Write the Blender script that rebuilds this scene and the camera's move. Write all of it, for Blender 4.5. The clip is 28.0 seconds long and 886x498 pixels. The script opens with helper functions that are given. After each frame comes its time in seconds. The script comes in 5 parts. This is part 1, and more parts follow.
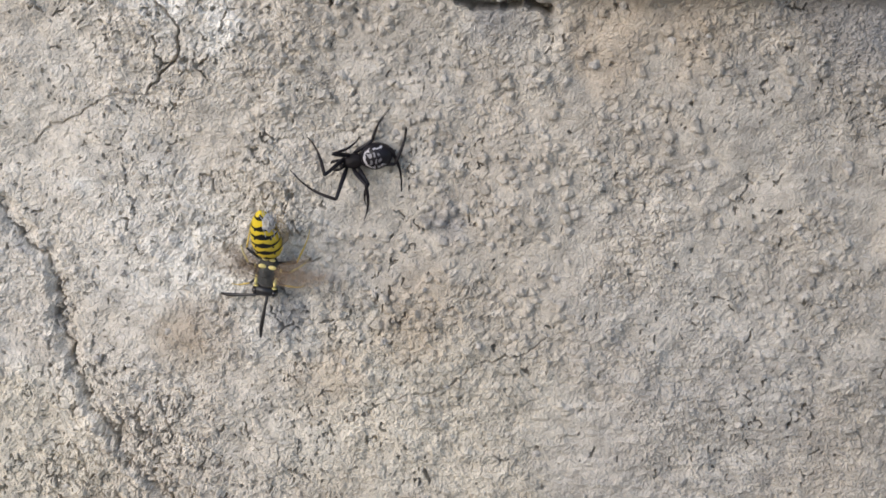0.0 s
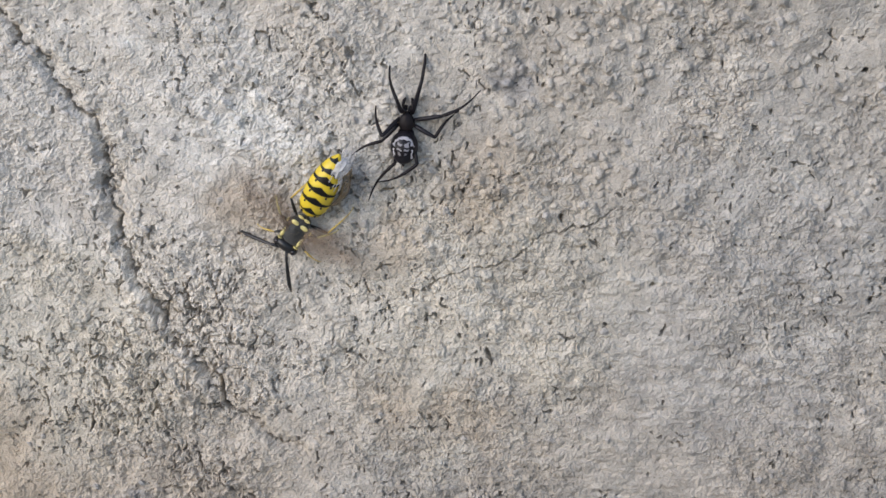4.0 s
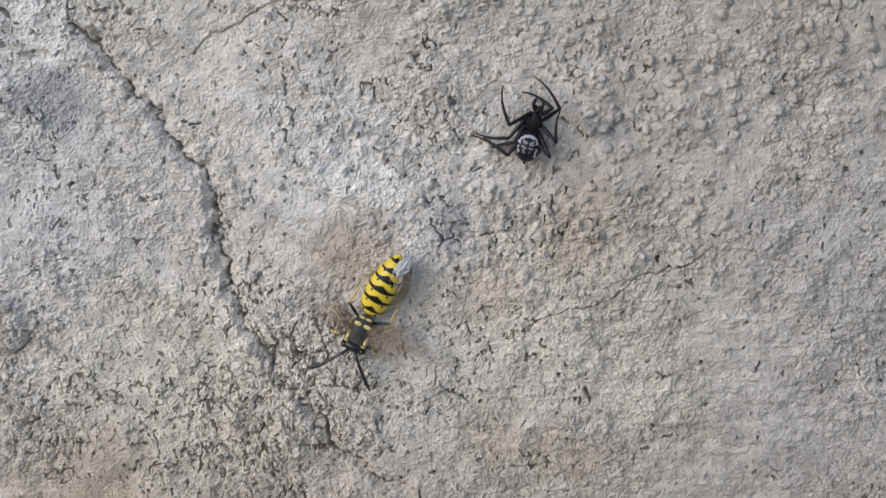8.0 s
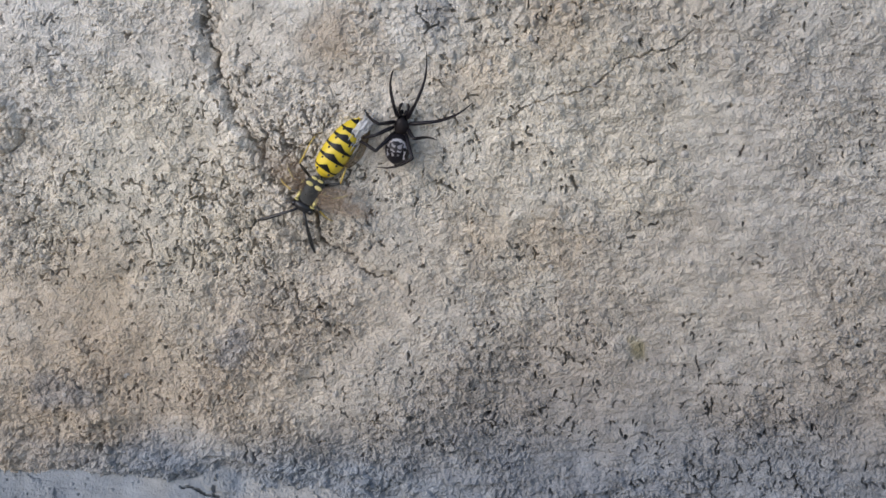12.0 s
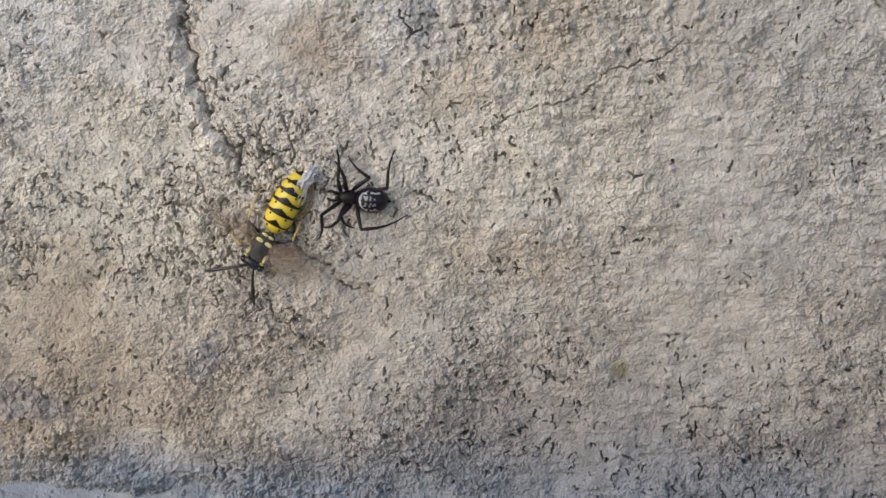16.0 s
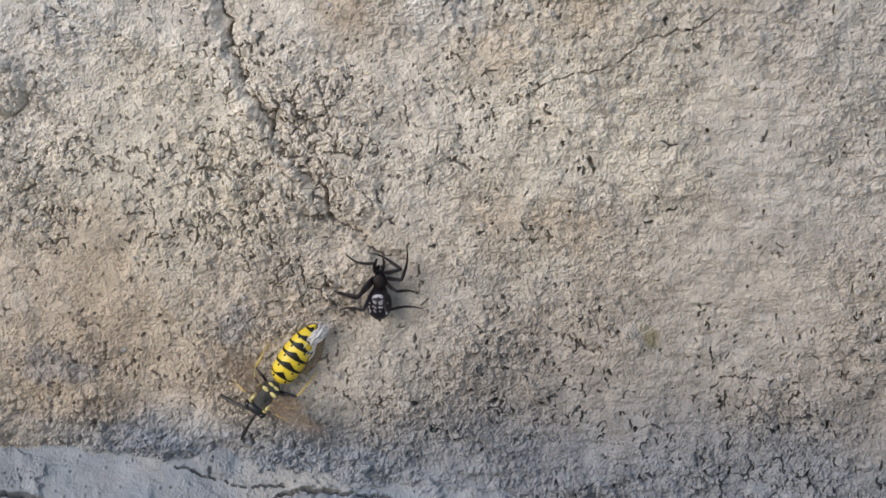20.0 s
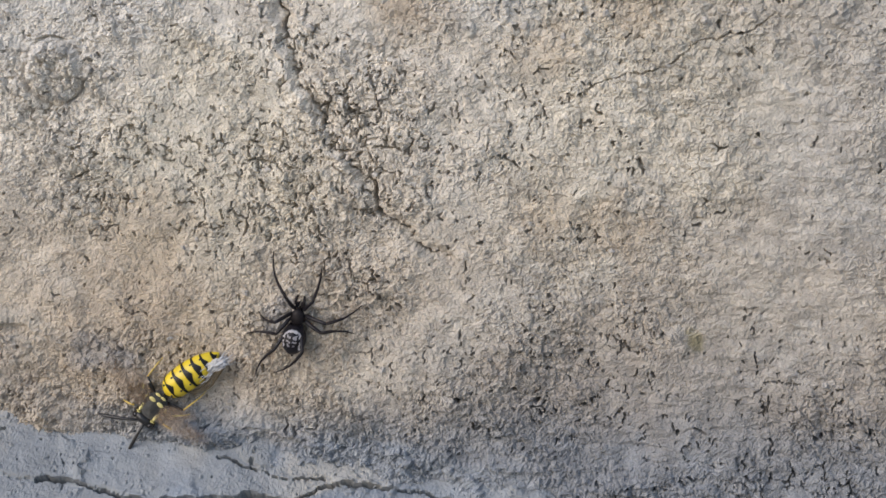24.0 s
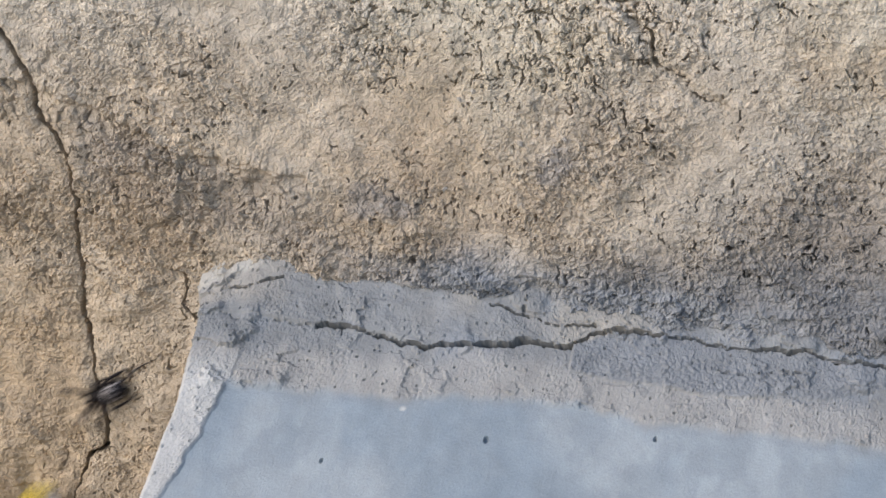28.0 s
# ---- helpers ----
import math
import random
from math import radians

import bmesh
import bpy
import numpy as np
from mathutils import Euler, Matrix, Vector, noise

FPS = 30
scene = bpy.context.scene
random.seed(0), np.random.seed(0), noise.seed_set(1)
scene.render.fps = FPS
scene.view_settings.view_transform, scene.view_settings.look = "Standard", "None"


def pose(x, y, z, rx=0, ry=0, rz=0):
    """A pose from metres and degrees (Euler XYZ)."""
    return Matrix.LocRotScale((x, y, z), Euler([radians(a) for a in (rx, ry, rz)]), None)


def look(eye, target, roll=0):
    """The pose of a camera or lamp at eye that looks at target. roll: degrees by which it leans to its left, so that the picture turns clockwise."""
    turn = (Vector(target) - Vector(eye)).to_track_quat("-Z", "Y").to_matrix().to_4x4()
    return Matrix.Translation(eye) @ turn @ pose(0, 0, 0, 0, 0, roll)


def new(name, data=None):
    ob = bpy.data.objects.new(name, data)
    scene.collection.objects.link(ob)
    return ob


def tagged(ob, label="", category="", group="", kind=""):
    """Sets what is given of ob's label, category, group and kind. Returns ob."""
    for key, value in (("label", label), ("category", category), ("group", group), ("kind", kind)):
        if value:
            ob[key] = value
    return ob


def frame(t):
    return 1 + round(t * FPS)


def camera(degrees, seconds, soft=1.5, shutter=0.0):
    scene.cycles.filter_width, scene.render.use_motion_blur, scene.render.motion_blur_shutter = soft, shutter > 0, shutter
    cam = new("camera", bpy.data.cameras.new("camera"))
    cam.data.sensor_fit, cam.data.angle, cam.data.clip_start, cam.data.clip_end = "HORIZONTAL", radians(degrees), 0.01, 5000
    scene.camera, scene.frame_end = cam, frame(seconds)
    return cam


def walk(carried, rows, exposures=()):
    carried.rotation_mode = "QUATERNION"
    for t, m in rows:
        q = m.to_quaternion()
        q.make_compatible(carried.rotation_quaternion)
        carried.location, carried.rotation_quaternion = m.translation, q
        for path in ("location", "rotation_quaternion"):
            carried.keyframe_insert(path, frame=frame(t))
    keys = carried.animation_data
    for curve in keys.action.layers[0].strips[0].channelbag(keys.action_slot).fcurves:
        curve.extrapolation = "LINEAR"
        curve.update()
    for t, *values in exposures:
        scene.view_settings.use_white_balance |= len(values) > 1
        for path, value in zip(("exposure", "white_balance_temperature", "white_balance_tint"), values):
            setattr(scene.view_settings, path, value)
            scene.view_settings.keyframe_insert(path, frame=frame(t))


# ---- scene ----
cam = camera(26.2, 28.0, soft=1.55, shutter=0.16)
PATH = [
    (0, (0.04756, -0.23714, 0.55681), (0.02331, 0.00328, 0.49273), -0.08),
    (0.5, (0.04531, -0.23701, 0.55150), (0.01997, 0.00268, 0.48514), -0.00),
    (1, (0.04307, -0.23592, 0.54571), (0.01844, 0.00410, 0.48026), 0.21),
    (1.5, (0.04476, -0.23454, 0.55171), (0.01997, 0.00603, 0.48838), 0.21),
    (2, (0.04347, -0.23259, 0.54893), (0.01859, 0.00829, 0.48681), 0.14),
    (2.5, (0.04187, -0.23379, 0.54453), (0.01685, 0.00756, 0.48429), 0.39),
    (3, (0.04135, -0.23363, 0.54261), (0.01694, 0.00744, 0.48103), 0.35),
    (3.5, (0.04103, -0.23174, 0.53874), (0.01648, 0.00901, 0.47599), 0.37),
    (5.5, (0.03586, -0.23854, 0.52994), (0.00625, 0.00399, 0.47700), -1.33),
    (6, (0.03584, -0.24330, 0.55034), (0.00609, -0.00148, 0.49433), -1.43),
    (6.5, (0.03470, -0.24670, 0.54389), (0.00386, -0.00455, 0.48989), -1.41),
    (7, (0.03421, -0.24334, 0.53693), (0.00470, -0.00084, 0.48379), -1.03),
    (7.5, (0.03386, -0.24256, 0.53624), (0.00416, -0.00041, 0.48168), -0.87),
    (8, (0.03058, -0.24079, 0.53519), (0.00238, 0.00165, 0.48108), -0.77),
    (8.5, (0.03843, -0.24876, 0.54892), (0.01018, -0.00687, 0.49243), -0.85),
    (9, (0.04459, -0.26965, 0.54740), (0.01662, -0.02818, 0.48899), -0.74),
    (9.5, (0.03708, -0.26176, 0.52446), (0.00937, -0.01992, 0.46751), -0.54),
    (10, (0.03519, -0.26042, 0.52156), (0.00780, -0.01847, 0.46491), -0.47),
    (10.5, (0.03537, -0.26124, 0.52158), (0.00837, -0.01893, 0.46630), -0.54),
    (11, (0.03637, -0.25895, 0.52097), (0.00897, -0.01692, 0.46465), -0.61),
    (11.5, (0.03398, -0.25457, 0.51674), (0.00671, -0.01224, 0.46165), -0.72),
    (12, (0.03657, -0.24885, 0.50789), (0.00460, -0.00671, 0.45452), -1.47),
    (12.5, (0.03580, -0.24738, 0.50755), (0.00107, -0.00541, 0.45516), -1.70),
    (14.5, (0.03723, -0.24370, 0.50303), (0.00285, -0.00080, 0.45492), -0.50),
    (15, (0.03770, -0.24309, 0.50319), (0.00407, 0.00008, 0.45588), -0.50),
    (15.5, (0.03765, -0.24278, 0.50363), (0.00556, 0.00052, 0.45592), -0.44),
    (16, (0.03844, -0.24252, 0.50219), (0.00639, 0.00081, 0.45460), -0.21),
    (16.5, (0.03714, -0.24253, 0.50339), (0.00600, 0.00084, 0.45543), -0.34),
    (17, (0.03382, -0.24235, 0.50338), (0.00341, 0.00119, 0.45584), -0.46),
    (17.5, (0.03209, -0.24077, 0.50756), (0.00160, 0.00102, 0.45182), -1.33),
    (18, (0.03227, -0.24208, 0.50396), (0.00214, 0.00046, 0.45136), -1.39),
    (18.5, (0.03225, -0.24226, 0.50340), (0.00290, 0.00056, 0.45162), -1.45),
    (19, (0.03310, -0.24232, 0.50132), (0.00336, 0.00054, 0.45001), -0.43),
    (19.5, (0.03050, -0.24411, 0.49948), (0.00151, -0.00094, 0.44918), 0.09),
    (20, (0.03205, -0.24416, 0.49996), (0.00229, -0.00093, 0.45045), 0.48),
    (20.5, (0.02996, -0.24476, 0.49847), (0.00167, -0.00123, 0.44956), 0.92),
    (21, (0.03054, -0.24623, 0.49647), (-0.00025, -0.00283, 0.44843), 1.36),
    (21.5, (0.02999, -0.24763, 0.49429), (-0.00392, -0.00430, 0.44800), 1.61),
    (22, (0.03161, -0.24723, 0.49493), (-0.00390, -0.00401, 0.44929), 1.64),
    (22.5, (0.03128, -0.24662, 0.49445), (-0.00408, -0.00325, 0.44949), 1.86),
    (24.5, (0.03108, -0.24609, 0.49538), (-0.00380, -0.00273, 0.44999), 1.91),
    (25, (0.02755, -0.24810, 0.49301), (-0.00748, -0.00534, 0.44467), 1.84),
    (25.5, (0.02041, -0.25121, 0.49069), (-0.01998, -0.01115, 0.43375), 1.39),
    (26, (0.01866, -0.25222, 0.48934), (-0.02391, -0.01246, 0.43276), 1.39),
    (26.5, (0.01601, -0.25339, 0.48774), (-0.02625, -0.01356, 0.43123), 1.59),
    (27, (0.01340, -0.25506, 0.48556), (-0.03193, -0.01596, 0.42831), 1.60),
    (27.5, (0.01271, -0.25564, 0.48917), (-0.03593, -0.01760, 0.43023), 1.19),
    (28, (0.01232, -0.25633, 0.48935), (-0.03780, -0.01855, 0.43062), 1.04),
]
walk(cam, [(t, look(eye, target, roll)) for t, eye, target, roll in PATH],
     exposures=[(0, 0.62, 6430, 13), (3, 0.58, 6130, 13), (6, 0.51, 6190, 13), (7.5, 0.41, 6090, 13), (9, 0.47, 6000, 13), (11, 0.48, 6070, 13), (15, 0.49, 6400, 13), (19, 0.55, 6460, 13),
                (22, 0.60, 6560, 13), (25, 0.58, 6450, 13), (26, 0.58, 6440, 13), (28, 0.65, 6740, 13)])

# ---- daylight in open shade ----
world = bpy.data.worlds.new("sky")
scene.world = world
world.use_nodes = True
sky = world.node_tree.nodes.new("ShaderNodeTexSky")
sky.sky_type = "NISHITA"
sky.sun_disc = False
sky.sun_elevation, sky.sun_rotation = radians(27), radians(224)
world.node_tree.links.new(sky.outputs[0], world.node_tree.nodes["Background"].inputs[0])
world.node_tree.nodes["Background"].inputs[1].default_value = 0.15
sun = new("sun", bpy.data.lights.new("sun", "SUN"))
sun.data.energy, sun.data.angle, sun.data.color = 1.25, radians(40), (1.0, 0.98, 0.95)
sun.matrix_world = look((-0.95, -1.0, 1.15), (0, 0, 0.45))


# ---- noise fields on the wall, in metres ----
CHANCE = np.random.RandomState(11).rand(512, 512).astype(np.float32).ravel()


def lattice(i, j, seed):
    """A number from 0 to 1 for each knot of a lattice."""
    return CHANCE[(((i + seed * 37) & 511) << 9) + ((j + seed * 91) & 511)]


def smooth(x, z, size, seed):
    """Value noise from 0 to 1; the broad ones lie askew and warped, so that no line of the lattice shows."""
    u, v = x / size, z / size
    if size > 0.0038:
        u, v = 0.82 * u + 0.57 * v + 0.17 * np.sin(2.3 * v + seed), 0.82 * v - 0.57 * u + 0.17 * np.sin(2.1 * u - seed)
    i, j = np.floor(u).astype(np.int32), np.floor(v).astype(np.int32)
    a, b = u - i, v - j
    a, b = a * a * (3 - 2 * a), b * b * (3 - 2 * b)
    return ((lattice(i, j, seed) * (1 - a) + lattice(i + 1, j, seed) * a) * (1 - b)
            + (lattice(i, j + 1, seed) * (1 - a) + lattice(i + 1, j + 1, seed) * a) * b)


def fbm(x, z, size, seed, octaves=3):
    total, weight = 0.0, 0.0
    for k in range(octaves):
        total = total + smooth(x, z, size / 2 ** k, seed + 17 * k) / 2 ** k
        weight += 1 / 2 ** k
    return total / weight


def cells(x, z, size, seed):
    """Distances to the nearest and second nearest seed of a jittered lattice, in cells, and the nearest one's own number."""
    u, v = x / size, z / size
    i, j = np.floor(u).astype(np.int32), np.floor(v).astype(np.int32)
    near = np.full(np.shape(u), 9.0, np.float32)
    second = near.copy()
    own = np.zeros(np.shape(u), np.float32)
    for di in (-1, 0, 1):
        for dj in (-1, 0, 1):
            ci, cj = i + di, j + dj
            d = np.hypot(ci + lattice(ci, cj, seed) - u, cj + lattice(ci, cj, seed + 5) - v)
            closer = d < near
            second = np.where(closer, near, np.minimum(second, d))
            own = np.where(closer, lattice(ci, cj, seed + 9), own)
            near = np.where(closer, d, near)
    return near, second, own


def ramp(value, low, high):
    k = np.clip((value - low) / (high - low), 0, 1)
    return k * k * (3 - 2 * k)


def line_distance(x, z, line, wobble=0.0, seed=3):
    """Distance to a polyline and the share of its length at the nearest place."""
    if wobble:
        x = x + wobble * (fbm(x, z, 0.004, seed) - 0.5) * 2
        z = z + wobble * (fbm(x, z, 0.004, seed + 7) - 0.5) * 2
    best, share = np.full(np.shape(x), 9.0, np.float32), np.zeros(np.shape(x), np.float32)
    for n, ((ax, az), (bx, bz)) in enumerate(zip(line, line[1:])):
        k = np.clip(((x - ax) * (bx - ax) + (z - az) * (bz - az)) / ((bx - ax) ** 2 + (bz - az) ** 2), 0, 1)
        d = np.hypot(x - ax - k * (bx - ax), z - az - k * (bz - az))
        share = np.where(d < best, (n + k) / (len(line) - 1), share)
        best = np.minimum(best, d)
    return best, share


def swell(x, z):
    """The wall's broad curve: how far its face lies behind y = 0."""
    x, z = np.clip(x, -0.12, 0.1), np.clip(z, 0.38, 0.53)
    return 0.0011 + 0.018 * x - 0.093 * (z - 0.45)


# ---- materials ----
def material(name, color, rough=0.6, grain=0.0, size=400.0, bump=0.0, metal=0.0, spec=0.5, alpha=1.0, pigment=False, streak=(1, 1, 1), sheen=0.0):
    """A surface whose colour varies at two scales, with fine relief."""
    m = bpy.data.materials.new(name)
    m.use_nodes = True
    tree = m.node_tree
    bsdf = tree.nodes["Principled BSDF"]
    bsdf.inputs["Roughness"].default_value = rough
    bsdf.inputs["Metallic"].default_value = metal
    bsdf.inputs["Specular IOR Level"].default_value = spec
    bsdf.inputs["Alpha"].default_value = alpha
    if sheen:
        bsdf.inputs["Sheen Weight"].default_value = sheen
    where = tree.nodes.new("ShaderNodeTexCoord")
    scaled = tree.nodes.new("ShaderNodeMapping")
    scaled.inputs["Scale"].default_value = streak
    tree.links.new(where.outputs["Object"], scaled.inputs["Vector"])
    fine = tree.nodes.new("ShaderNodeTexNoise")
    fine.inputs["Scale"].default_value, fine.inputs["Detail"].default_value, fine.inputs["Roughness"].default_value = size, 5, 0.65
    broad = tree.nodes.new("ShaderNodeTexNoise")
    broad.inputs["Scale"].default_value, broad.inputs["Detail"].default_value = size / 9, 3
    for n in (fine, broad):
        tree.links.new(scaled.outputs[0], n.inputs["Vector"])
    both = tree.nodes.new("ShaderNodeMath")
    both.operation = "ADD"
    tree.links.new(fine.outputs["Fac"], both.inputs[0])
    tree.links.new(broad.outputs["Fac"], both.inputs[1])
    gain = tree.nodes.new("ShaderNodeMapRange")
    gain.inputs["From Min"].default_value, gain.inputs["From Max"].default_value = 0.6, 1.4
    gain.inputs["To Min"].default_value, gain.inputs["To Max"].default_value = 1 - grain, 1 + grain
    tree.links.new(both.outputs[0], gain.inputs["Value"])
    tint = tree.nodes.new("ShaderNodeVectorMath")
    tint.operation = "SCALE"
    tree.links.new(gain.outputs[0], tint.inputs["Scale"])
    if pigment:
        paint = tree.nodes.new("ShaderNodeAttribute")
        paint.attribute_name = "pigment"
        tree.links.new(paint.outputs["Color"], tint.inputs[0])
    else:
        tint.inputs[0].default_value = color
    tree.links.new(tint.outputs[0], bsdf.inputs["Base Color"])
    if bump:
        relief = tree.nodes.new("ShaderNodeBump")
        relief.inputs["Strength"].default_value, relief.inputs["Distance"].default_value = 1.0, bump
        tree.links.new(fine.outputs["Fac"], relief.inputs["Height"])
        tree.links.new(relief.outputs[0], bsdf.inputs["Normal"])
    return m


MM = 0.001
PLASTER = material("earth_plaster", (0.4, 0.36, 0.31), 0.95, 0.28, 4200, 0.00027, spec=0.2, pigment=True)
CEMENT = material("cement", (0.4, 0.42, 0.44), 0.8, 0.13, 2600, 0.00008, spec=0.3, pigment=True)
CLAY = material("clay_core", (0.42, 0.36, 0.29), 0.95, 0.3, 60, 0.003)
GRIT = material("grit", (0.42, 0.388, 0.348), 0.9, 0.25, 2.5, 0.00003, spec=0.2)
EARTH = material("earth", (0.2, 0.16, 0.12), 0.95, 0.4, 30, 0.004)
YELLOW = material("wasp_yellow", (0.64, 0.47, 0.022), 0.42, 0.12, 900, 0.00001)
PALE = material("wasp_pale_yellow", (0.62, 0.53, 0.20), 0.45, 0.12, 900)
BLACK = material("wasp_black", (0.013, 0.012, 0.012), 0.42, 0.4, 1500, 0.00002)
FUZZ = material("wasp_downy_black", (0.034, 0.033, 0.030), 0.75, 0.5, 2500, 0.00008, sheen=0.15)
HAIR = material("wasp_hair", (0.20, 0.17, 0.12), 0.7, 0.3, 900)
AMBER = material("wasp_amber", (0.52, 0.37, 0.08), 0.45, 0.15, 900)
EYE = material("wasp_eye", (0.015, 0.012, 0.012), 0.2, 0.2, 900)
MEMBRANE = material("wing_membrane", (0.26, 0.185, 0.13), 0.4, 0.2, 500, alpha=0.37)
SCRAP = material("wing_scrap", (0.30, 0.21, 0.10), 0.4, 0.4, 900, alpha=0.55)
VEIN = material("wing_vein", (0.22, 0.14, 0.06), 0.5, 0.2, 500, alpha=0.5)
SILK = material("silk", (0.58, 0.58, 0.59), 0.85, 0.25, 2500, 0.0002, spec=0.1, alpha=0.62)
JET = material("spider_black", (0.012, 0.010, 0.013), 0.42, 0.4, 1200, 0.00002, spec=0.25)
DARK_BROWN = material("spider_brown", (0.013, 0.010, 0.011), 0.55, 0.5, 1200, 0.00003, spec=0.2)
DULL_MARK = material("spider_grey", (0.38, 0.36, 0.38), 0.55, 0.3, 1500, 0.00002)
WHITE_MARK = material("spider_white", (0.74, 0.71, 0.73), 0.5, 0.2, 1500, 0.00002)


# ---- helpers for shapes ----
def mesh_from(name, co, quads, pigment, mat, smooth_faces=False):
    me = bpy.data.meshes.new(name)
    me.vertices.add(len(co))
    me.vertices.foreach_set("co", co.astype(np.float32).ravel())
    me.loops.add(quads.size)
    me.loops.foreach_set("vertex_index", quads.ravel().astype(np.int32))
    me.polygons.add(len(quads))
    me.polygons.foreach_set("loop_start", np.arange(0, quads.size, 4, dtype=np.int32))
    me.update(calc_edges=True)
    me.polygons.foreach_set("use_smooth", np.full(len(quads), smooth_faces))
    layer = me.color_attributes.new("pigment", "FLOAT_COLOR", "POINT")
    rgba = np.ones((len(co), 4), np.float32)
    rgba[:, :3] = pigment.reshape(-1, 3)
    layer.data.foreach_set("color", rgba.ravel())
    me.materials.append(mat)
    return me


def grid_mesh(name, xs, zs, ys, pigment, mat, flip=False):
    """A sheet over the lattice xs, zs (or full arrays) with depths ys and its pigment."""
    rows, cols = ys.shape
    co = np.empty((rows * cols, 3), np.float32)
    co[:, 0], co[:, 1], co[:, 2] = np.broadcast_to(xs, ys.shape).ravel(), ys.ravel(), np.broadcast_to(zs, ys.shape).ravel()
    n = np.arange(rows * cols).reshape(rows, cols)
    quads = np.stack([n[:-1, :-1], n[:-1, 1:], n[1:, 1:], n[1:, :-1]], -1).reshape(-1, 4)
    if flip:
        quads = quads[:, ::-1]
    return mesh_from(name, co, quads, pigment, mat)


def part(name, bm, mat, parent, label="", smooth_faces=True, m=None):
    """Links a bmesh as one mesh object under a thing or a part."""
    me = bpy.data.meshes.new(name)
    bm.to_mesh(me)
    bm.free()
    if smooth_faces:
        me.polygons.foreach_set("use_smooth", np.ones(len(me.polygons), bool))
    me.materials.append(mat)
    ob = new(name, me)
    ob.parent = parent
    if m is not None:
        ob.matrix_basis = m
    return tagged(ob, label)


def ball(center, radii, u=20, v=12, bend=None, rough=0.0, seed=0):
    """A rounded body in millimetres; bend reshapes each vertex."""
    bm = bmesh.new()
    bmesh.ops.create_uvsphere(bm, u_segments=u, v_segments=v, radius=1)
    for w in bm.verts:
        p = Vector((w.co.x * radii[0], w.co.y * radii[1], w.co.z * radii[2]))
        if bend:
            p = Vector(bend(p, w.co))
        if rough:
            p *= 1 + rough * noise.noise(w.co * 2.3 + Vector((seed, 0, 0)))
        w.co = (p + Vector(center)) * MM
    return bm


def tube(points, radii, sides=8, bm=None):
    """A tapered tube through points, in millimetres, with rounded ends."""
    bm = bm or bmesh.new()
    pts = [Vector(p) for p in points]
    rings = []
    for n, p in enumerate(pts):
        ahead = (pts[min(n + 1, len(pts) - 1)] - pts[max(n - 1, 0)]).normalized()
        side = ahead.cross(Vector((0.31, 0.2, 1))).normalized()
        up = side.cross(ahead)
        rings.append([bm.verts.new((p + radii[n] * (math.cos(a) * side + math.sin(a) * up)) * MM)
                      for a in (2 * math.pi * k / sides for k in range(sides))])
    for a, b in zip(rings, rings[1:]):
        for k in range(sides):
            bm.faces.new((a[k], a[(k + 1) % sides], b[(k + 1) % sides], b[k]))
    for ring, n, step in ((rings[0], 0, 1), (rings[-1], -1, -2)):
        tip = bm.verts.new((pts[n] + (pts[n] - pts[n + step if n == 0 else -2]).normalized() * radii[n] * 0.8) * MM)
        for k in range(sides):
            bm.faces.new((ring[k], ring[(k + 1) % sides], tip))
    bmesh.ops.recalc_face_normals(bm, faces=bm.faces)
    return bm


def lathe(xs, rs, rz, lift, angles=None, sides=28):
    """A body of revolution along x, in millimetres, flattened by rz and raised by lift(x); angles limits its sweep."""
    bm = bmesh.new()
    a0, a1 = angles or (0, 2 * math.pi)
    closed = angles is None
    count = sides if closed else sides + 1
    rings = []
    for x, r in zip(xs, rs):
        rings.append([bm.verts.new((x * MM, r * math.sin(a) * MM, (r * rz * math.cos(a) + lift(x)) * MM))
                      for a in (a0 + (a1 - a0) * k / sides for k in range(count))])
    for a, b in zip(rings, rings[1:]):
        for k in range(sides):
            n = (k + 1) % count
            bm.faces.new((a[k], a[n], b[n], b[k]))
    bmesh.ops.recalc_face_normals(bm, faces=bm.faces)
    return bm


# ---- the wall of earth plaster ----
GROOVE = [(-0.0429, 0.5116), (-0.0393, 0.5065), (-0.0355, 0.5024), (-0.0322, 0.4976), (-0.0271, 0.4901), (-0.0264, 0.4832),
          (-0.0257, 0.4770), (-0.0226, 0.4700), (-0.0177, 0.4628), (-0.0148, 0.4580), (-0.0120, 0.4531), (-0.0078, 0.4500), (-0.0035, 0.4480)]
HAIRLINE = [(0.0133, 0.4704), (0.0156, 0.4724), (0.0193, 0.4740), (0.0229, 0.4752), (0.0280, 0.4776), (0.0330, 0.4799), (0.0373, 0.4822)]
UPPER_CRACK = [(-0.0135, 0.5291), (-0.0102, 0.5247), (-0.0082, 0.5222), (-0.0091, 0.5189), (-0.0114, 0.5167), (-0.0129, 0.5142)]
SIDE_CRACK = [(-0.0129, 0.5140), (-0.0182, 0.5138), (-0.0213, 0.5120), (-0.0259, 0.5098), (-0.0283, 0.5075)]
CHALK_CRACK = [(-0.0563, 0.5105), (-0.0506, 0.5080), (-0.0481, 0.5071)]
DEEP_CRACK = [(-0.1090, 0.4554), (-0.1039, 0.4490), (-0.1026, 0.4432), (-0.0991, 0.4370), (-0.0974, 0.4298), (-0.0975, 0.4219), (-0.0972, 0.4130),
              (-0.0968, 0.4057), (-0.0955, 0.4007), (-0.0943, 0.3948), (-0.0944, 0.3905), (-0.0980, 0.3878), (-0.0989, 0.3853), (-0.1013, 0.3788)]
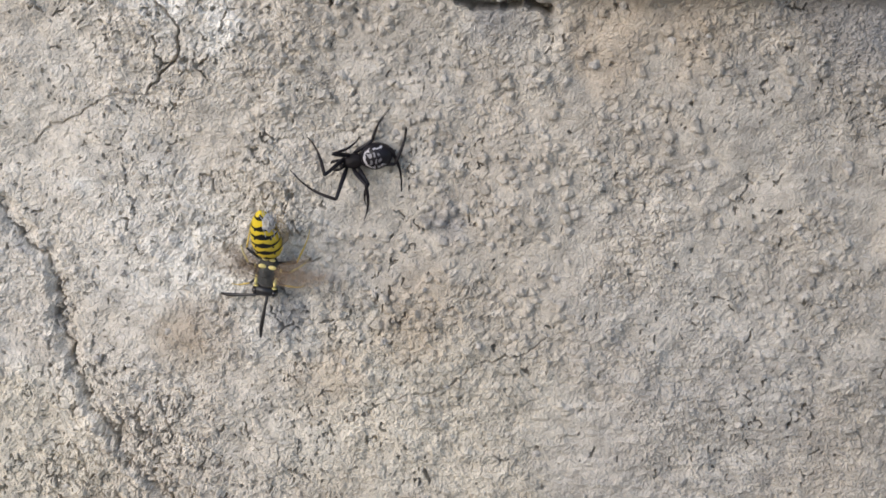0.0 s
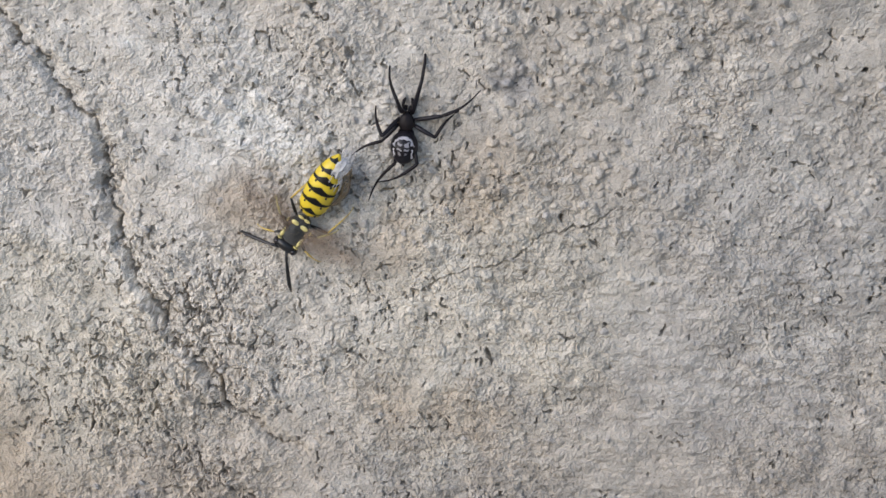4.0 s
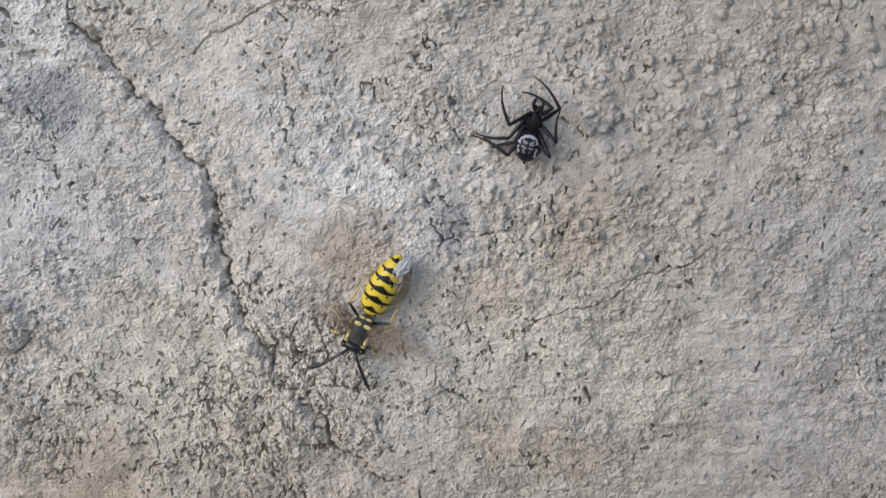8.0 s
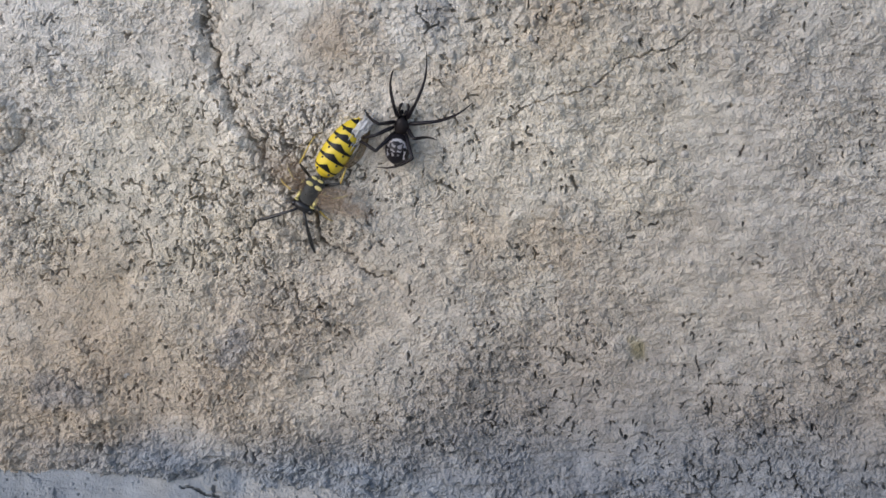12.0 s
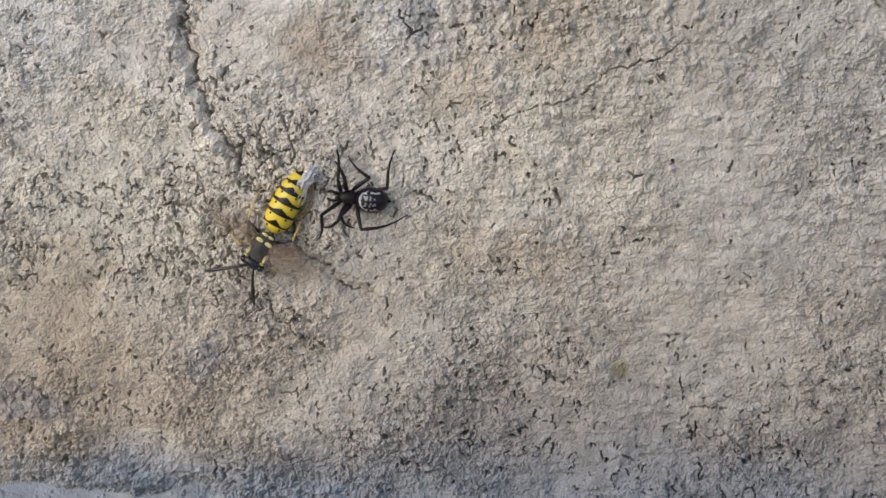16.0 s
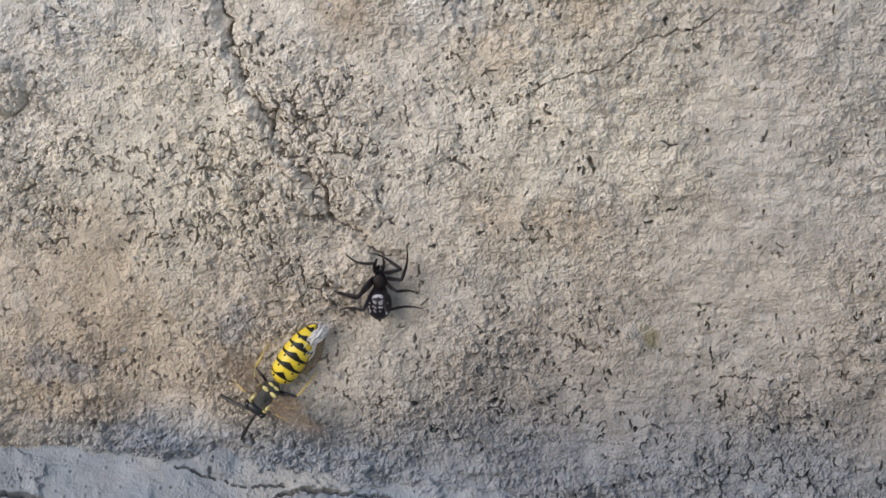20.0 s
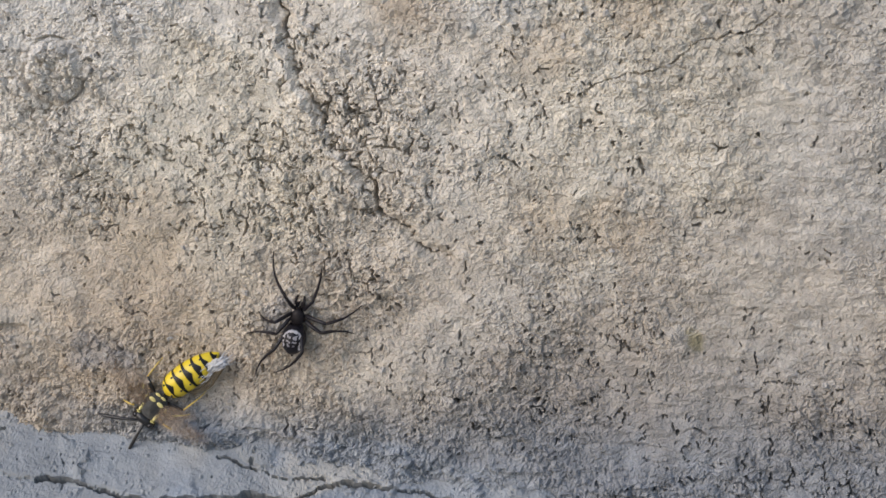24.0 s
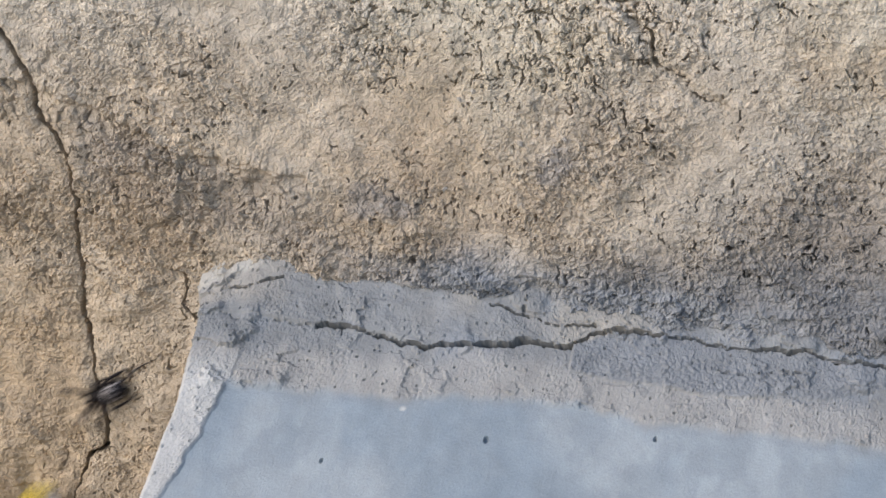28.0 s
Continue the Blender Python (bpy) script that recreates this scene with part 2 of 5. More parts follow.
CORNER_CRACK = [(-0.0835, 0.4201), (-0.0820, 0.4192), (-0.0810, 0.4172), (-0.0816, 0.4141), (-0.0799, 0.4124)]
PITS = [(0.0003, 0.4503), (-0.0065, 0.4248), (-0.0015, 0.4280), (0.0282, 0.4258), (0.0093, 0.4288), (0.0243, 0.4122), (-0.0457, 0.4904),
        (0.0437, 0.4562), (0.0361, 0.4668), (0.0107, 0.5256), (0.0659, 0.5001), (0.0524, 0.5047), (-0.0334, 0.5185)]
CHALK = [(-0.0080, 0.4930, 0.0040), (-0.0045, 0.4889, 0.0030), (-0.0227, 0.5022, 0.0016), (-0.0115, 0.5266, 0.0045), (-0.0489, 0.5101, 0.0050), (-0.0040, 0.5230, 0.004)]
RUST = [(0.010, 0.4555, 0.0065), (0.018, 0.4535, 0.0055), (-0.0077, 0.4827, 0.0048), (0.0081, 0.4755, 0.0050), (0.0204, 0.4843, 0.0060), (0.0447, 0.5219, 0.0080), (0.0529, 0.5241, 0.0070),
        (-0.0113, 0.4807, 0.0045), (-0.0482, 0.4494, 0.0090), (-0.086, 0.425, 0.010), (-0.045, 0.438, 0.012)]
SLATE = [(0.0239, 0.4983, 0.0034), (0.0034, 0.4853, 0.0032), (-0.0475, 0.5013, 0.0050), (0.0300, 0.5270, 0.0055), (0.075, 0.528, 0.012),
         (-0.0541, 0.4323, 0.0035), (-0.0492, 0.4310, 0.0028), (-0.0265, 0.4385, 0.0030)]


def spot(x, z, cx, cz, r, seed):
    """An uneven round patch, from 0 to 1."""
    d = np.hypot(x - cx, z - cz) / r
    near = d < 2.1
    mask = np.zeros(np.shape(x), np.float32)
    mask[near] = ramp(1.25 - d[near] + 1.5 * (fbm(x[near], z[near], r * 0.7, seed, 5) - 0.5), 0.0, 0.9)
    return mask


def ledge_top(x):
    """Height of the line where the cement ledge meets the wall."""
    return np.interp(x, [-0.0795, -0.0690, -0.0577, -0.0327, -0.0165, 0.0203, 0.10, 1.6], [0.4172, 0.4222, 0.4208, 0.4190, 0.4170, 0.4150, 0.4090, 0.40])


def crumbs(x, z, size, tall, seed, tilt=0.5, gap=0.16):
    """Clods of one size: flat-topped, each at its own height and tilt, with clefts between them."""
    u, v = x / size, z / size
    i, j = np.floor(u).astype(np.int32), np.floor(v).astype(np.int32)
    near = np.full(np.shape(u), 9.0, np.float32)
    second = near.copy()
    top = np.zeros(np.shape(u), np.float32)
    for di in (-1, 0, 1):
        for dj in (-1, 0, 1):
            ci, cj = i + di, j + dj
            dx, dz = u - ci - lattice(ci, cj, seed), v - cj - lattice(ci, cj, seed + 5)
            d = np.hypot(dx, dz)
            own = lattice(ci, cj, seed + 9)
            closer = d < near
            second = np.where(closer, near, np.minimum(second, d))
            top = np.where(closer, own + tilt * (dx * (2 * lattice(ci, cj, seed + 13) - 1) + dz * (2 * own - 1)) - 0.35 * d * d, top)
            near = np.where(closer, d, near)
    edge = second - near
    return tall * (top * ramp(edge, 0.0, gap) + 0.25 * ramp(edge, 0, gap * 2))


def grains(x, z, size, tall, seed):
    """Rounded grains of one size, each with its own height, with soft valleys between them."""
    near, second, own = cells(x, z, size, seed)
    return tall * (0.25 + 0.75 * own) * ramp(second - near, 0.0, 0.55)


def wall_relief(x, z):
    """How far the wall stands out from its broad face, and its pigment."""
    wx, wz = x + 0.0011 * (fbm(x, z, 0.0016, 31) - 0.5), z + 0.0011 * (fbm(x, z, 0.0016, 47) - 0.5)
    left = ramp(-0.0975 - x + 0.0015 * (fbm(x, z, 0.006, 5) - 0.5), -0.0005, 0.0015) * ramp(0.425 - z, 0, 0.02)
    groove, along = line_distance(wx + 0.0012 * (fbm(x, z, 0.0008, 33) - 0.5), wz + 0.0012 * (fbm(x, z, 0.0008, 35) - 0.5), GROOVE, 0.0020)
    west = ramp(np.interp(z, [p[1] for p in GROOVE[::-1]], [p[0] for p in GROOVE[::-1]]) - x, -0.001, 0.002)
    flank = west * ramp(0.0035 - groove, 0, 0.003) * ramp(z, 0.45, 0.46)
    patches = fbm(x, z, 0.012, 71)
    high = ramp(z, 0.465, 0.490) * ramp(x, -0.030, 0.010)
    dry = np.exp(-((x + 0.022) / 0.035) ** 2 - ((z - 0.4625) / 0.017) ** 2) + 0.25 * ramp(z, 0.480, 0.500) * ramp(0.015 - x, 0, 0.02) + 0.2 * ramp(0.445 - z, 0, 0.01)
    dry = np.clip(dry * (1 - 0.75 * left) + 0.5 * (fbm(x, z, 0.012, 191, 2) - 0.5), 0.0, 1)
    raked = ramp(x, -0.005, 0.025) * ramp(0.487 - z, 0, 0.012)
    coarse = (0.50 + 0.75 * ramp(patches, 0.35, 0.62)) * (1 - 0.3 * left) * (1 - 0.22 * ramp(z, 0.468, 0.488) + 0.35 * ramp(0.447 - z, 0, 0.012))
    jx, jz = x + 0.0005 * (smooth(x, z, 0.0007, 31) - 0.5), z + 0.0005 * (smooth(x, z, 0.0007, 47) - 0.5)
    h = 0.0014 * (fbm(x, z, 0.03, 11) - 0.5) + 0.0017 * (fbm(x, z, 0.006, 13, 3) - 0.5) + 0.0003 * (fbm(jx, jz, 0.0019, 15, 2) - 0.5)
    # the skin: fine grain, flat clods, and scales that have come away in angular chips
    skin = grains(jx, jz, 0.00082, 0.00018, 131) + grains(jx, jz, 0.00047, 0.00022, 151) + 0.00016 * (smooth(x, z, 0.00028, 155) - 0.5)
    skin = skin + crumbs(jx, jz * 0.85, 0.00135, 0.00024, 101, 0.9, 0.10) * ramp(fbm(x, z, 0.006, 77, 2) + 0.15 * dry, 0.46, 0.60) * (1 + 0.8 * dry)
    for size, seed, tall in ((0.0011, 161, 0.00015), (0.00065, 165, 0.00013)):
        near, second, own = cells(jx, jz * 1.15, size, seed)
        skin = skin + tall * ((own + 1.3 * (fbm(x, z, 0.0045, seed + 2, 3) - 0.5)) > 0.55)
    h = h + skin * coarse * (1 - 0.25 * raked)
    # round granules in clusters, mostly high on the wall
    for size, seed in ((0.0019, 111), (0.0012, 115), (0.0008, 119)):
        near, second, own = cells(jx, jz, size, seed)
        flockd = ramp(fbm(x, z, 0.009, seed + 2, 3), 0.46, 0.57) * (0.18 + 0.82 * high)
        h = h + 0.34 * size * np.sqrt(np.clip(1 - (near / 0.38) ** 2, 0, 1)) * (own > 0.55) * flockd
    # raked streaks, level with the ground
    h = h + 0.00050 * (fbm(jx * 0.22, jz, 0.0008, 171, 2) - 0.5) * np.clip(0.15 + raked + 0.6 * ramp(0.44 - z, 0, 0.01), 0, 1)
    # drying cracks: broken nets, ragged, mostly upright
    kx, kz = jx + 0.0008 * (fbm(x, z, 0.0015, 207, 3) - 0.5), jz + 0.0008 * (fbm(x, z, 0.0015, 209, 3) - 0.5)
    for sx, sz, seed, width, deep, need in ((0.0034, 0.0050, 201, 0.000085, 0.0012, 0.79), (0.0017, 0.0028, 231, 0.00007, 0.0011, 0.80), (0.0010, 0.0017, 251, 0.000065, 0.0009, 0.80)):
        near, second, own = cells(kx / sx * 0.01, kz / sz * 0.01, 0.01, seed)
        broken = ramp(fbm(x, z, sx * 0.85, seed + 3, 2) + 0.24 * dry + 0.30 * (fbm(x, z, 0.007, 205, 2) - 0.5), need, need + 0.08)
        width = width * (0.45 + 0.9 * smooth(x, z, 0.0011, seed + 6)) * broken
        h = h - deep * ramp(width - (second - near) * sx * 0.5, -0.00001, 0.00003) * (1 - 0.6 * left) * (0.45 + 0.55 * coarse)
    # pinholes between the grains
    near, second, own = cells(jx, jz * 0.75, 0.0013, 271)
    h = h - 0.0008 * ramp(0.14 - near + 0.3 * (smooth(x, z, 0.0005, 275) - 0.5), 0, 0.12) * (own > 0.97 - 0.1 * dry) * (1 - 0.6 * left)
    cleft = (0.00007 + 0.00015 * ramp(fbm(x, z, 0.0013, 61, 3), 0.42, 0.60)) * ramp(1 - along, 0.0, 0.1) * ramp(fbm(x, z, 0.0030, 62, 2), 0.26, 0.38)
    h = h + 0.0006 * flank - 0.0018 * ramp(cleft - groove, -0.00006, 0.00016) - 0.0010 * ramp(0.0018 - groove, 0, 0.0018) + 0.0005 * ramp(0.0022 - groove, 0, 0.002) * (fbm(wx, wz, 0.0013, 63, 2) - 0.5)
    for line, wide, deep in ((HAIRLINE, 0.00011, 0.0006), (UPPER_CRACK, 0.00016, 0.0014), (SIDE_CRACK, 0.00014, 0.0005), (CHALK_CRACK, 0.0004, 0.0010), (CORNER_CRACK, 0.00014, 0.003)):
        d, s = line_distance(wx, wz, line, 0.0010, 23)
        h = h - deep * ramp(wide - d, -wide * 0.3, wide * 0.6)
    d, s = line_distance(wx, wz, DEEP_CRACK, 0.0008, 29)
    wide = 0.00027 * (0.45 + fbm(x, z, 0.006, 37)) * ramp(1.02 - s, 0, 0.25)
    h = h - 0.017 * ramp(wide - d, -0.00008, 0.00022) - 0.0005 * ramp(0.0016 - d, 0, 0.0016)
    for n, (px, pz) in enumerate(PITS):
        h = h - 0.0022 * ramp(0.00038 - np.hypot((wx - px) * (1.5 if n % 2 else 0.8), (wz - pz) * (0.7 if n % 2 else 1.2)) + 0.0018 * (fbm(x, z, 0.0009, 300 + n) - 0.5), 0, 0.0003)
    ring = np.hypot(x + 0.0570, z - 0.4708) - 0.0007
    ring = ring + 0.0016 * (fbm(x, z, 0.004, 87) - 0.5)
    h = h + ramp(0.0034 - ring + 0.001 * (fbm(x, z, 0.0012, 90) - 0.5), 0, 0.0009) * (0.0004 + crumbs(jx, jz, 0.0012, 0.0006, 88, 0.9, 0.12)) - 0.0009 * ramp(0.00035 - np.abs(ring - 0.0037), 0, 0.0003) * ramp(fbm(x, z, 0.003, 89), 0.35, 0.55)
    # crumbs piled over the ledge, and a hollow under the overhang at the top
    edge = z - ledge_top(x)
    h = h + 0.0015 * ramp(0.006 - edge, 0, 0.006) * fbm(x, z, 0.008, 83)
    h = h + (crumbs(wx, wz, 0.0013, 0.0003, 85, 0.8) + 0.0006 * ramp(fbm(wx * 0.6, wz, 0.003, 86), 0.5, 0.54)) * ramp(0.0075 - edge + 0.004 * (fbm(x, z, 0.005, 84) - 0.5), 0, 0.005) * ramp(x, -0.072, -0.06)
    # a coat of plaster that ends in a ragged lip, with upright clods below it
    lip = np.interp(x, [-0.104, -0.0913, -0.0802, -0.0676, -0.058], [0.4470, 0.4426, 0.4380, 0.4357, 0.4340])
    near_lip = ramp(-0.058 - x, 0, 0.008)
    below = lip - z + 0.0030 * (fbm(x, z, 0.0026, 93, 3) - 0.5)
    h = h + 0.0008 * near_lip * (ramp(-below, -0.0004, 0.0003) - 0.55 * ramp(-below, 0.0, 0.008))
    h = h + crumbs(jx, jz * 0.7, 0.0016, 0.00055, 97, 1.0, 0.12) * near_lip * ramp(below, -0.003, 0.0) * ramp(0.009 - below, 0, 0.005)
    h = h + crumbs(jx, jz * 0.75, 0.0013, 0.0005, 98, 1.0, 0.12) * spot(x, z, -0.0510, 0.4310, 0.0055, 96)
    h = h + 0.0010 * ramp(fbm(x, z, 0.010, 91), 0.52, 0.7) * ramp(-0.03 - x, 0, 0.03) * ramp(0.455 - z, 0, 0.02)
    h = h + 0.0006 * ramp(fbm(jx * 0.35, jz, 0.0016, 87, 3), 0.50, 0.54) * ramp(0.005 - edge, 0, 0.003) * ramp(x, -0.055, -0.03)
    d, s = line_distance(wx, wz, [(0.0245, 0.5272), (0.0280, 0.5259), (0.0330, 0.5266), (0.0372, 0.5253)], 0.001, 27)
    h = h - 0.005 * ramp(0.0009 * (0.4 + fbm(x, z, 0.003, 99)) - d, -0.0001, 0.0004)
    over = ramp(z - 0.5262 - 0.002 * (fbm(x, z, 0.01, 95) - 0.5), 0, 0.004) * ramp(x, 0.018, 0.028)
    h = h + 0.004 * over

    base = np.array([0.553, 0.510, 0.447])
    tone = fbm(x, z, 0.025, 401, 4)
    fine = fbm(x, z, 0.0022, 411, 3)
    # tone and grain, paler up the wall; shading towards the right is painted in
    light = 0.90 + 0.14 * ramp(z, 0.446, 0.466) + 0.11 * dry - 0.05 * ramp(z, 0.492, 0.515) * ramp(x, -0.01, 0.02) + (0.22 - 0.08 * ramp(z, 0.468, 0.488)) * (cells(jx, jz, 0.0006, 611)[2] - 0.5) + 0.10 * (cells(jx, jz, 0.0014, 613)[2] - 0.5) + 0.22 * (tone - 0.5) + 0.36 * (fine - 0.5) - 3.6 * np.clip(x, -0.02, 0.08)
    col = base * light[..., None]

    def lay(mask, color, k):
        m = (mask * k)[..., None]
        return col * (1 - m) + np.array(color) * m * (0.85 + 0.3 * fine[..., None])

    col = lay(ramp(fbm(x, z, 0.018, 421), 0.45, 0.7), (0.49, 0.43, 0.355), 0.35)
    col = lay(ramp(0.470 - z, 0, 0.05) * ramp(fbm(x, z, 0.02, 431), 0.3, 0.7), (0.45, 0.37, 0.285), 0.6)
    col = lay(ramp(-0.04 - x, 0, 0.05) * ramp(0.465 - z, 0, 0.04), (0.50, 0.40, 0.285), 0.65)
    col = lay(ramp(0.450 - z + 0.01 * (fbm(x, z, 0.02, 435) - 0.5), 0, 0.024) * ramp(x, -0.030, 0.015), (0.29, 0.27, 0.25), 0.85)
    reach = np.interp(x, [-0.06, -0.02, 0.01], [0.008, 0.012, 0.0165])
    col = lay(ramp(reach - edge + 0.009 * (fbm(x, z, 0.010, 441) - 0.5), 0, 0.010) * ramp(x, -0.070, -0.035), (0.245, 0.258, 0.278), 0.8)
    col = lay(ramp(0.0045 - edge + 0.006 * (fbm(x * 0.3, z, 0.0028, 443, 3) - 0.5), 0, 0.002) * ramp(x, -0.060, -0.035) * ramp(0.02 - x, 0, 0.02), (0.30, 0.32, 0.345), 0.7)
    col = lay(ramp(0.005 - x, 0, 0.03) * ramp(0.468 - z, 0, 0.04) * ramp(edge, 0.004, 0.010), (0.47, 0.385, 0.29), 0.45)
    col = lay(west * ramp(z, 0.465, 0.485) * (0.45 + 0.55 * ramp(-0.038 - x, 0, 0.012)), (0.60, 0.59, 0.575), 0.5)
    # broad patches: regional brightness and hue set in the pigment
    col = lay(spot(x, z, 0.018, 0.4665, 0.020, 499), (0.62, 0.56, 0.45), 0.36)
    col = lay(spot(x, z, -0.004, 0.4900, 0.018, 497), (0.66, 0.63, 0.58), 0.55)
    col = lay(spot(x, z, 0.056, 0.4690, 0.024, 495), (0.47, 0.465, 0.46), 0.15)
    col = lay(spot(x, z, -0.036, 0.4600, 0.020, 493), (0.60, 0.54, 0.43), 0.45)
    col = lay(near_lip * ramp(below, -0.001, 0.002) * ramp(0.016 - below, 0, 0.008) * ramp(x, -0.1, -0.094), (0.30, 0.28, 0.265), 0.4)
    for n, (px, pz, r) in enumerate(CHALK):
        col = lay(spot(x, z, px, pz, r, 500 + n), (0.80, 0.765, 0.70), 0.85)
    for n, (px, pz, r) in enumerate(RUST):
        col = lay(spot(x, z, px, pz, r, 540 + n), (0.41, 0.305, 0.20), 0.30)
    # slate-grey patches; the one at x 0.030 paints the top hollow's shade
    for n, (px, pz, r) in enumerate(SLATE):
        col = lay(spot(x, z, px, pz, r, 580 + n), (0.27, 0.27, 0.28), 0.55)
    col = lay(spot(x, z, 0.0298, 0.4387, 0.0017, 599), (0.21, 0.18, 0.07), 0.6)
    col = lay(left, (0.46, 0.36, 0.25), 0.75)
    # recess shade at the overhang, painted near-black into the pigment
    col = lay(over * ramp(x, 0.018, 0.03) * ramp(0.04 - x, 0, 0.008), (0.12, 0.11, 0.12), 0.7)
    return h, col


def build_wall():
    """The face of the wall: fine where the plaster is bare, left out behind the ledge."""
    step = 0.000145
    xs, zs = np.arange(-0.119, 0.0895, step), np.arange(0.374, 0.5345, step)
    mx, mz = (xs[1:] + xs[:-1])[None, :] / 2, (zs[1:] + zs[:-1])[:, None] / 2
    keep = (mx > np.where(mz < 0.464, -0.119, -0.085)) & (mx < np.where(mz < 0.437, 0.076, 0.0895))
    keep &= (mz > ledge_top(mx) - 0.004) | (mx < -0.0735)
    rows, cols = np.nonzero(keep)
    wide = len(xs)
    corner = rows * wide + cols
    quads = np.stack([corner, corner + 1, corner + wide + 1, corner + wide], -1)
    used, quads = np.unique(quads, return_inverse=True)
    x, z = xs[used % wide].astype(np.float32), zs[used // wide].astype(np.float32)
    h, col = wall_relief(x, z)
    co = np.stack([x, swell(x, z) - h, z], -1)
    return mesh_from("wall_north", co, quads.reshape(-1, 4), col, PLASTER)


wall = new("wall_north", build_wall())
tagged(wall, "rough grey-tan earth plaster wall with cracks and stains", "wall", kind="structure")

# the wall's body behind its face, the ground before it
bm = bmesh.new()
bmesh.ops.create_cube(bm, size=1, matrix=Matrix.LocRotScale((0, 0.22, 1.1), None, (3.2, 0.4, 2.2)))
part("wall_core", bm, CLAY, wall, smooth_faces=False)
bm = bmesh.new()
bmesh.ops.create_grid(bm, x_segments=40, y_segments=40, size=400)
ground = part("ground", bm, EARTH, None)
tagged(ground, "bare brown earth ground at the foot of the wall", "ground", kind="structure")


# ---- the cement ledge at the foot of the plaster ----
SLOPE = 1.25


def ledge_surface(x, d):
    """Depth y and height z of the ledge's face, d metres below its top line."""
    top = ledge_top(x)
    level = np.where(x < -0.069, 0.4222 + 0.08 * (-0.069 - x), top)
    top = top + (level - top) * ramp(d, 0.001, 0.010)
    z = top - d
    y = swell(x, top) - SLOPE * d * (1 - 0.25 * np.exp(-d / 0.006)) - 0.0006
    return y, z


def build_ledge():
    ds = np.concatenate([np.arange(-0.004, 0.034, 0.00016), [0.04, 0.06, 0.08]])[:, None]
    us = np.concatenate([np.arange(0, 0.118, 0.00016), [0.14, 0.2, 0.5, 1.5]])[None, :]
    left = np.interp(ds, [0, 0.005, 0.013, 0.024, 0.05, 0.1], [-0.0792, -0.0770, -0.0758, -0.0763, -0.0776, -0.081])
    x = left + us
    d = np.broadcast_to(ds, x.shape)
    x = x + 0.0012 * (fbm(d, x, 0.006, 7) - 0.5) * np.exp(-us / 0.004)
    y, z = ledge_surface(x, np.maximum(d, 0))
    z = z - np.minimum(d, 0)
    y = y + np.maximum(-d, 0) * 1.2
    return x, y, z, d, us + 0 * d


LEDGE_CRACKS = [
    ([(-0.0775, 0.0051), (-0.0698, 0.0070), (-0.0589, 0.0062), (-0.0552, 0.0060)], 0.00018, 0.0003),
    ([(-0.0589, 0.0062), (-0.0552, 0.0060), (-0.0490, 0.0061), (-0.0431, 0.0069), (-0.0353, 0.0058), (-0.0284, 0.0045), (-0.0228, 0.0043)], 0.00085, 0.0010),
    ([(-0.0228, 0.0043), (-0.0192, 0.0023), (-0.0161, 0.0018)], 0.0006, 0.0010),
    ([(-0.0161, 0.0018), (-0.0082, 0.0016), (-0.0002, 0.0020), (0.0091, 0.0021), (0.0199, 0.0023), (0.05, 0.003)], 0.0007, 0.0012),
    ([(-0.0347, 0.0015), (-0.0314, 0.0021), (-0.0241, 0.0022), (-0.0193, 0.0017)], 0.0004, 0.0009),
    ([(-0.0565, 0.0027), (-0.0556, 0.0045), (-0.0553, 0.0055), (-0.0550, 0.0070)], 0.00018, 0.0005),
    ([(-0.0736, 0.0027), (-0.070, 0.0034), (-0.0654, 0.0017)], 0.0005, 0.0008),
    ([(-0.003, 0.0045), (0.0105, 0.0042)], 0.0003, 0.0006),
]


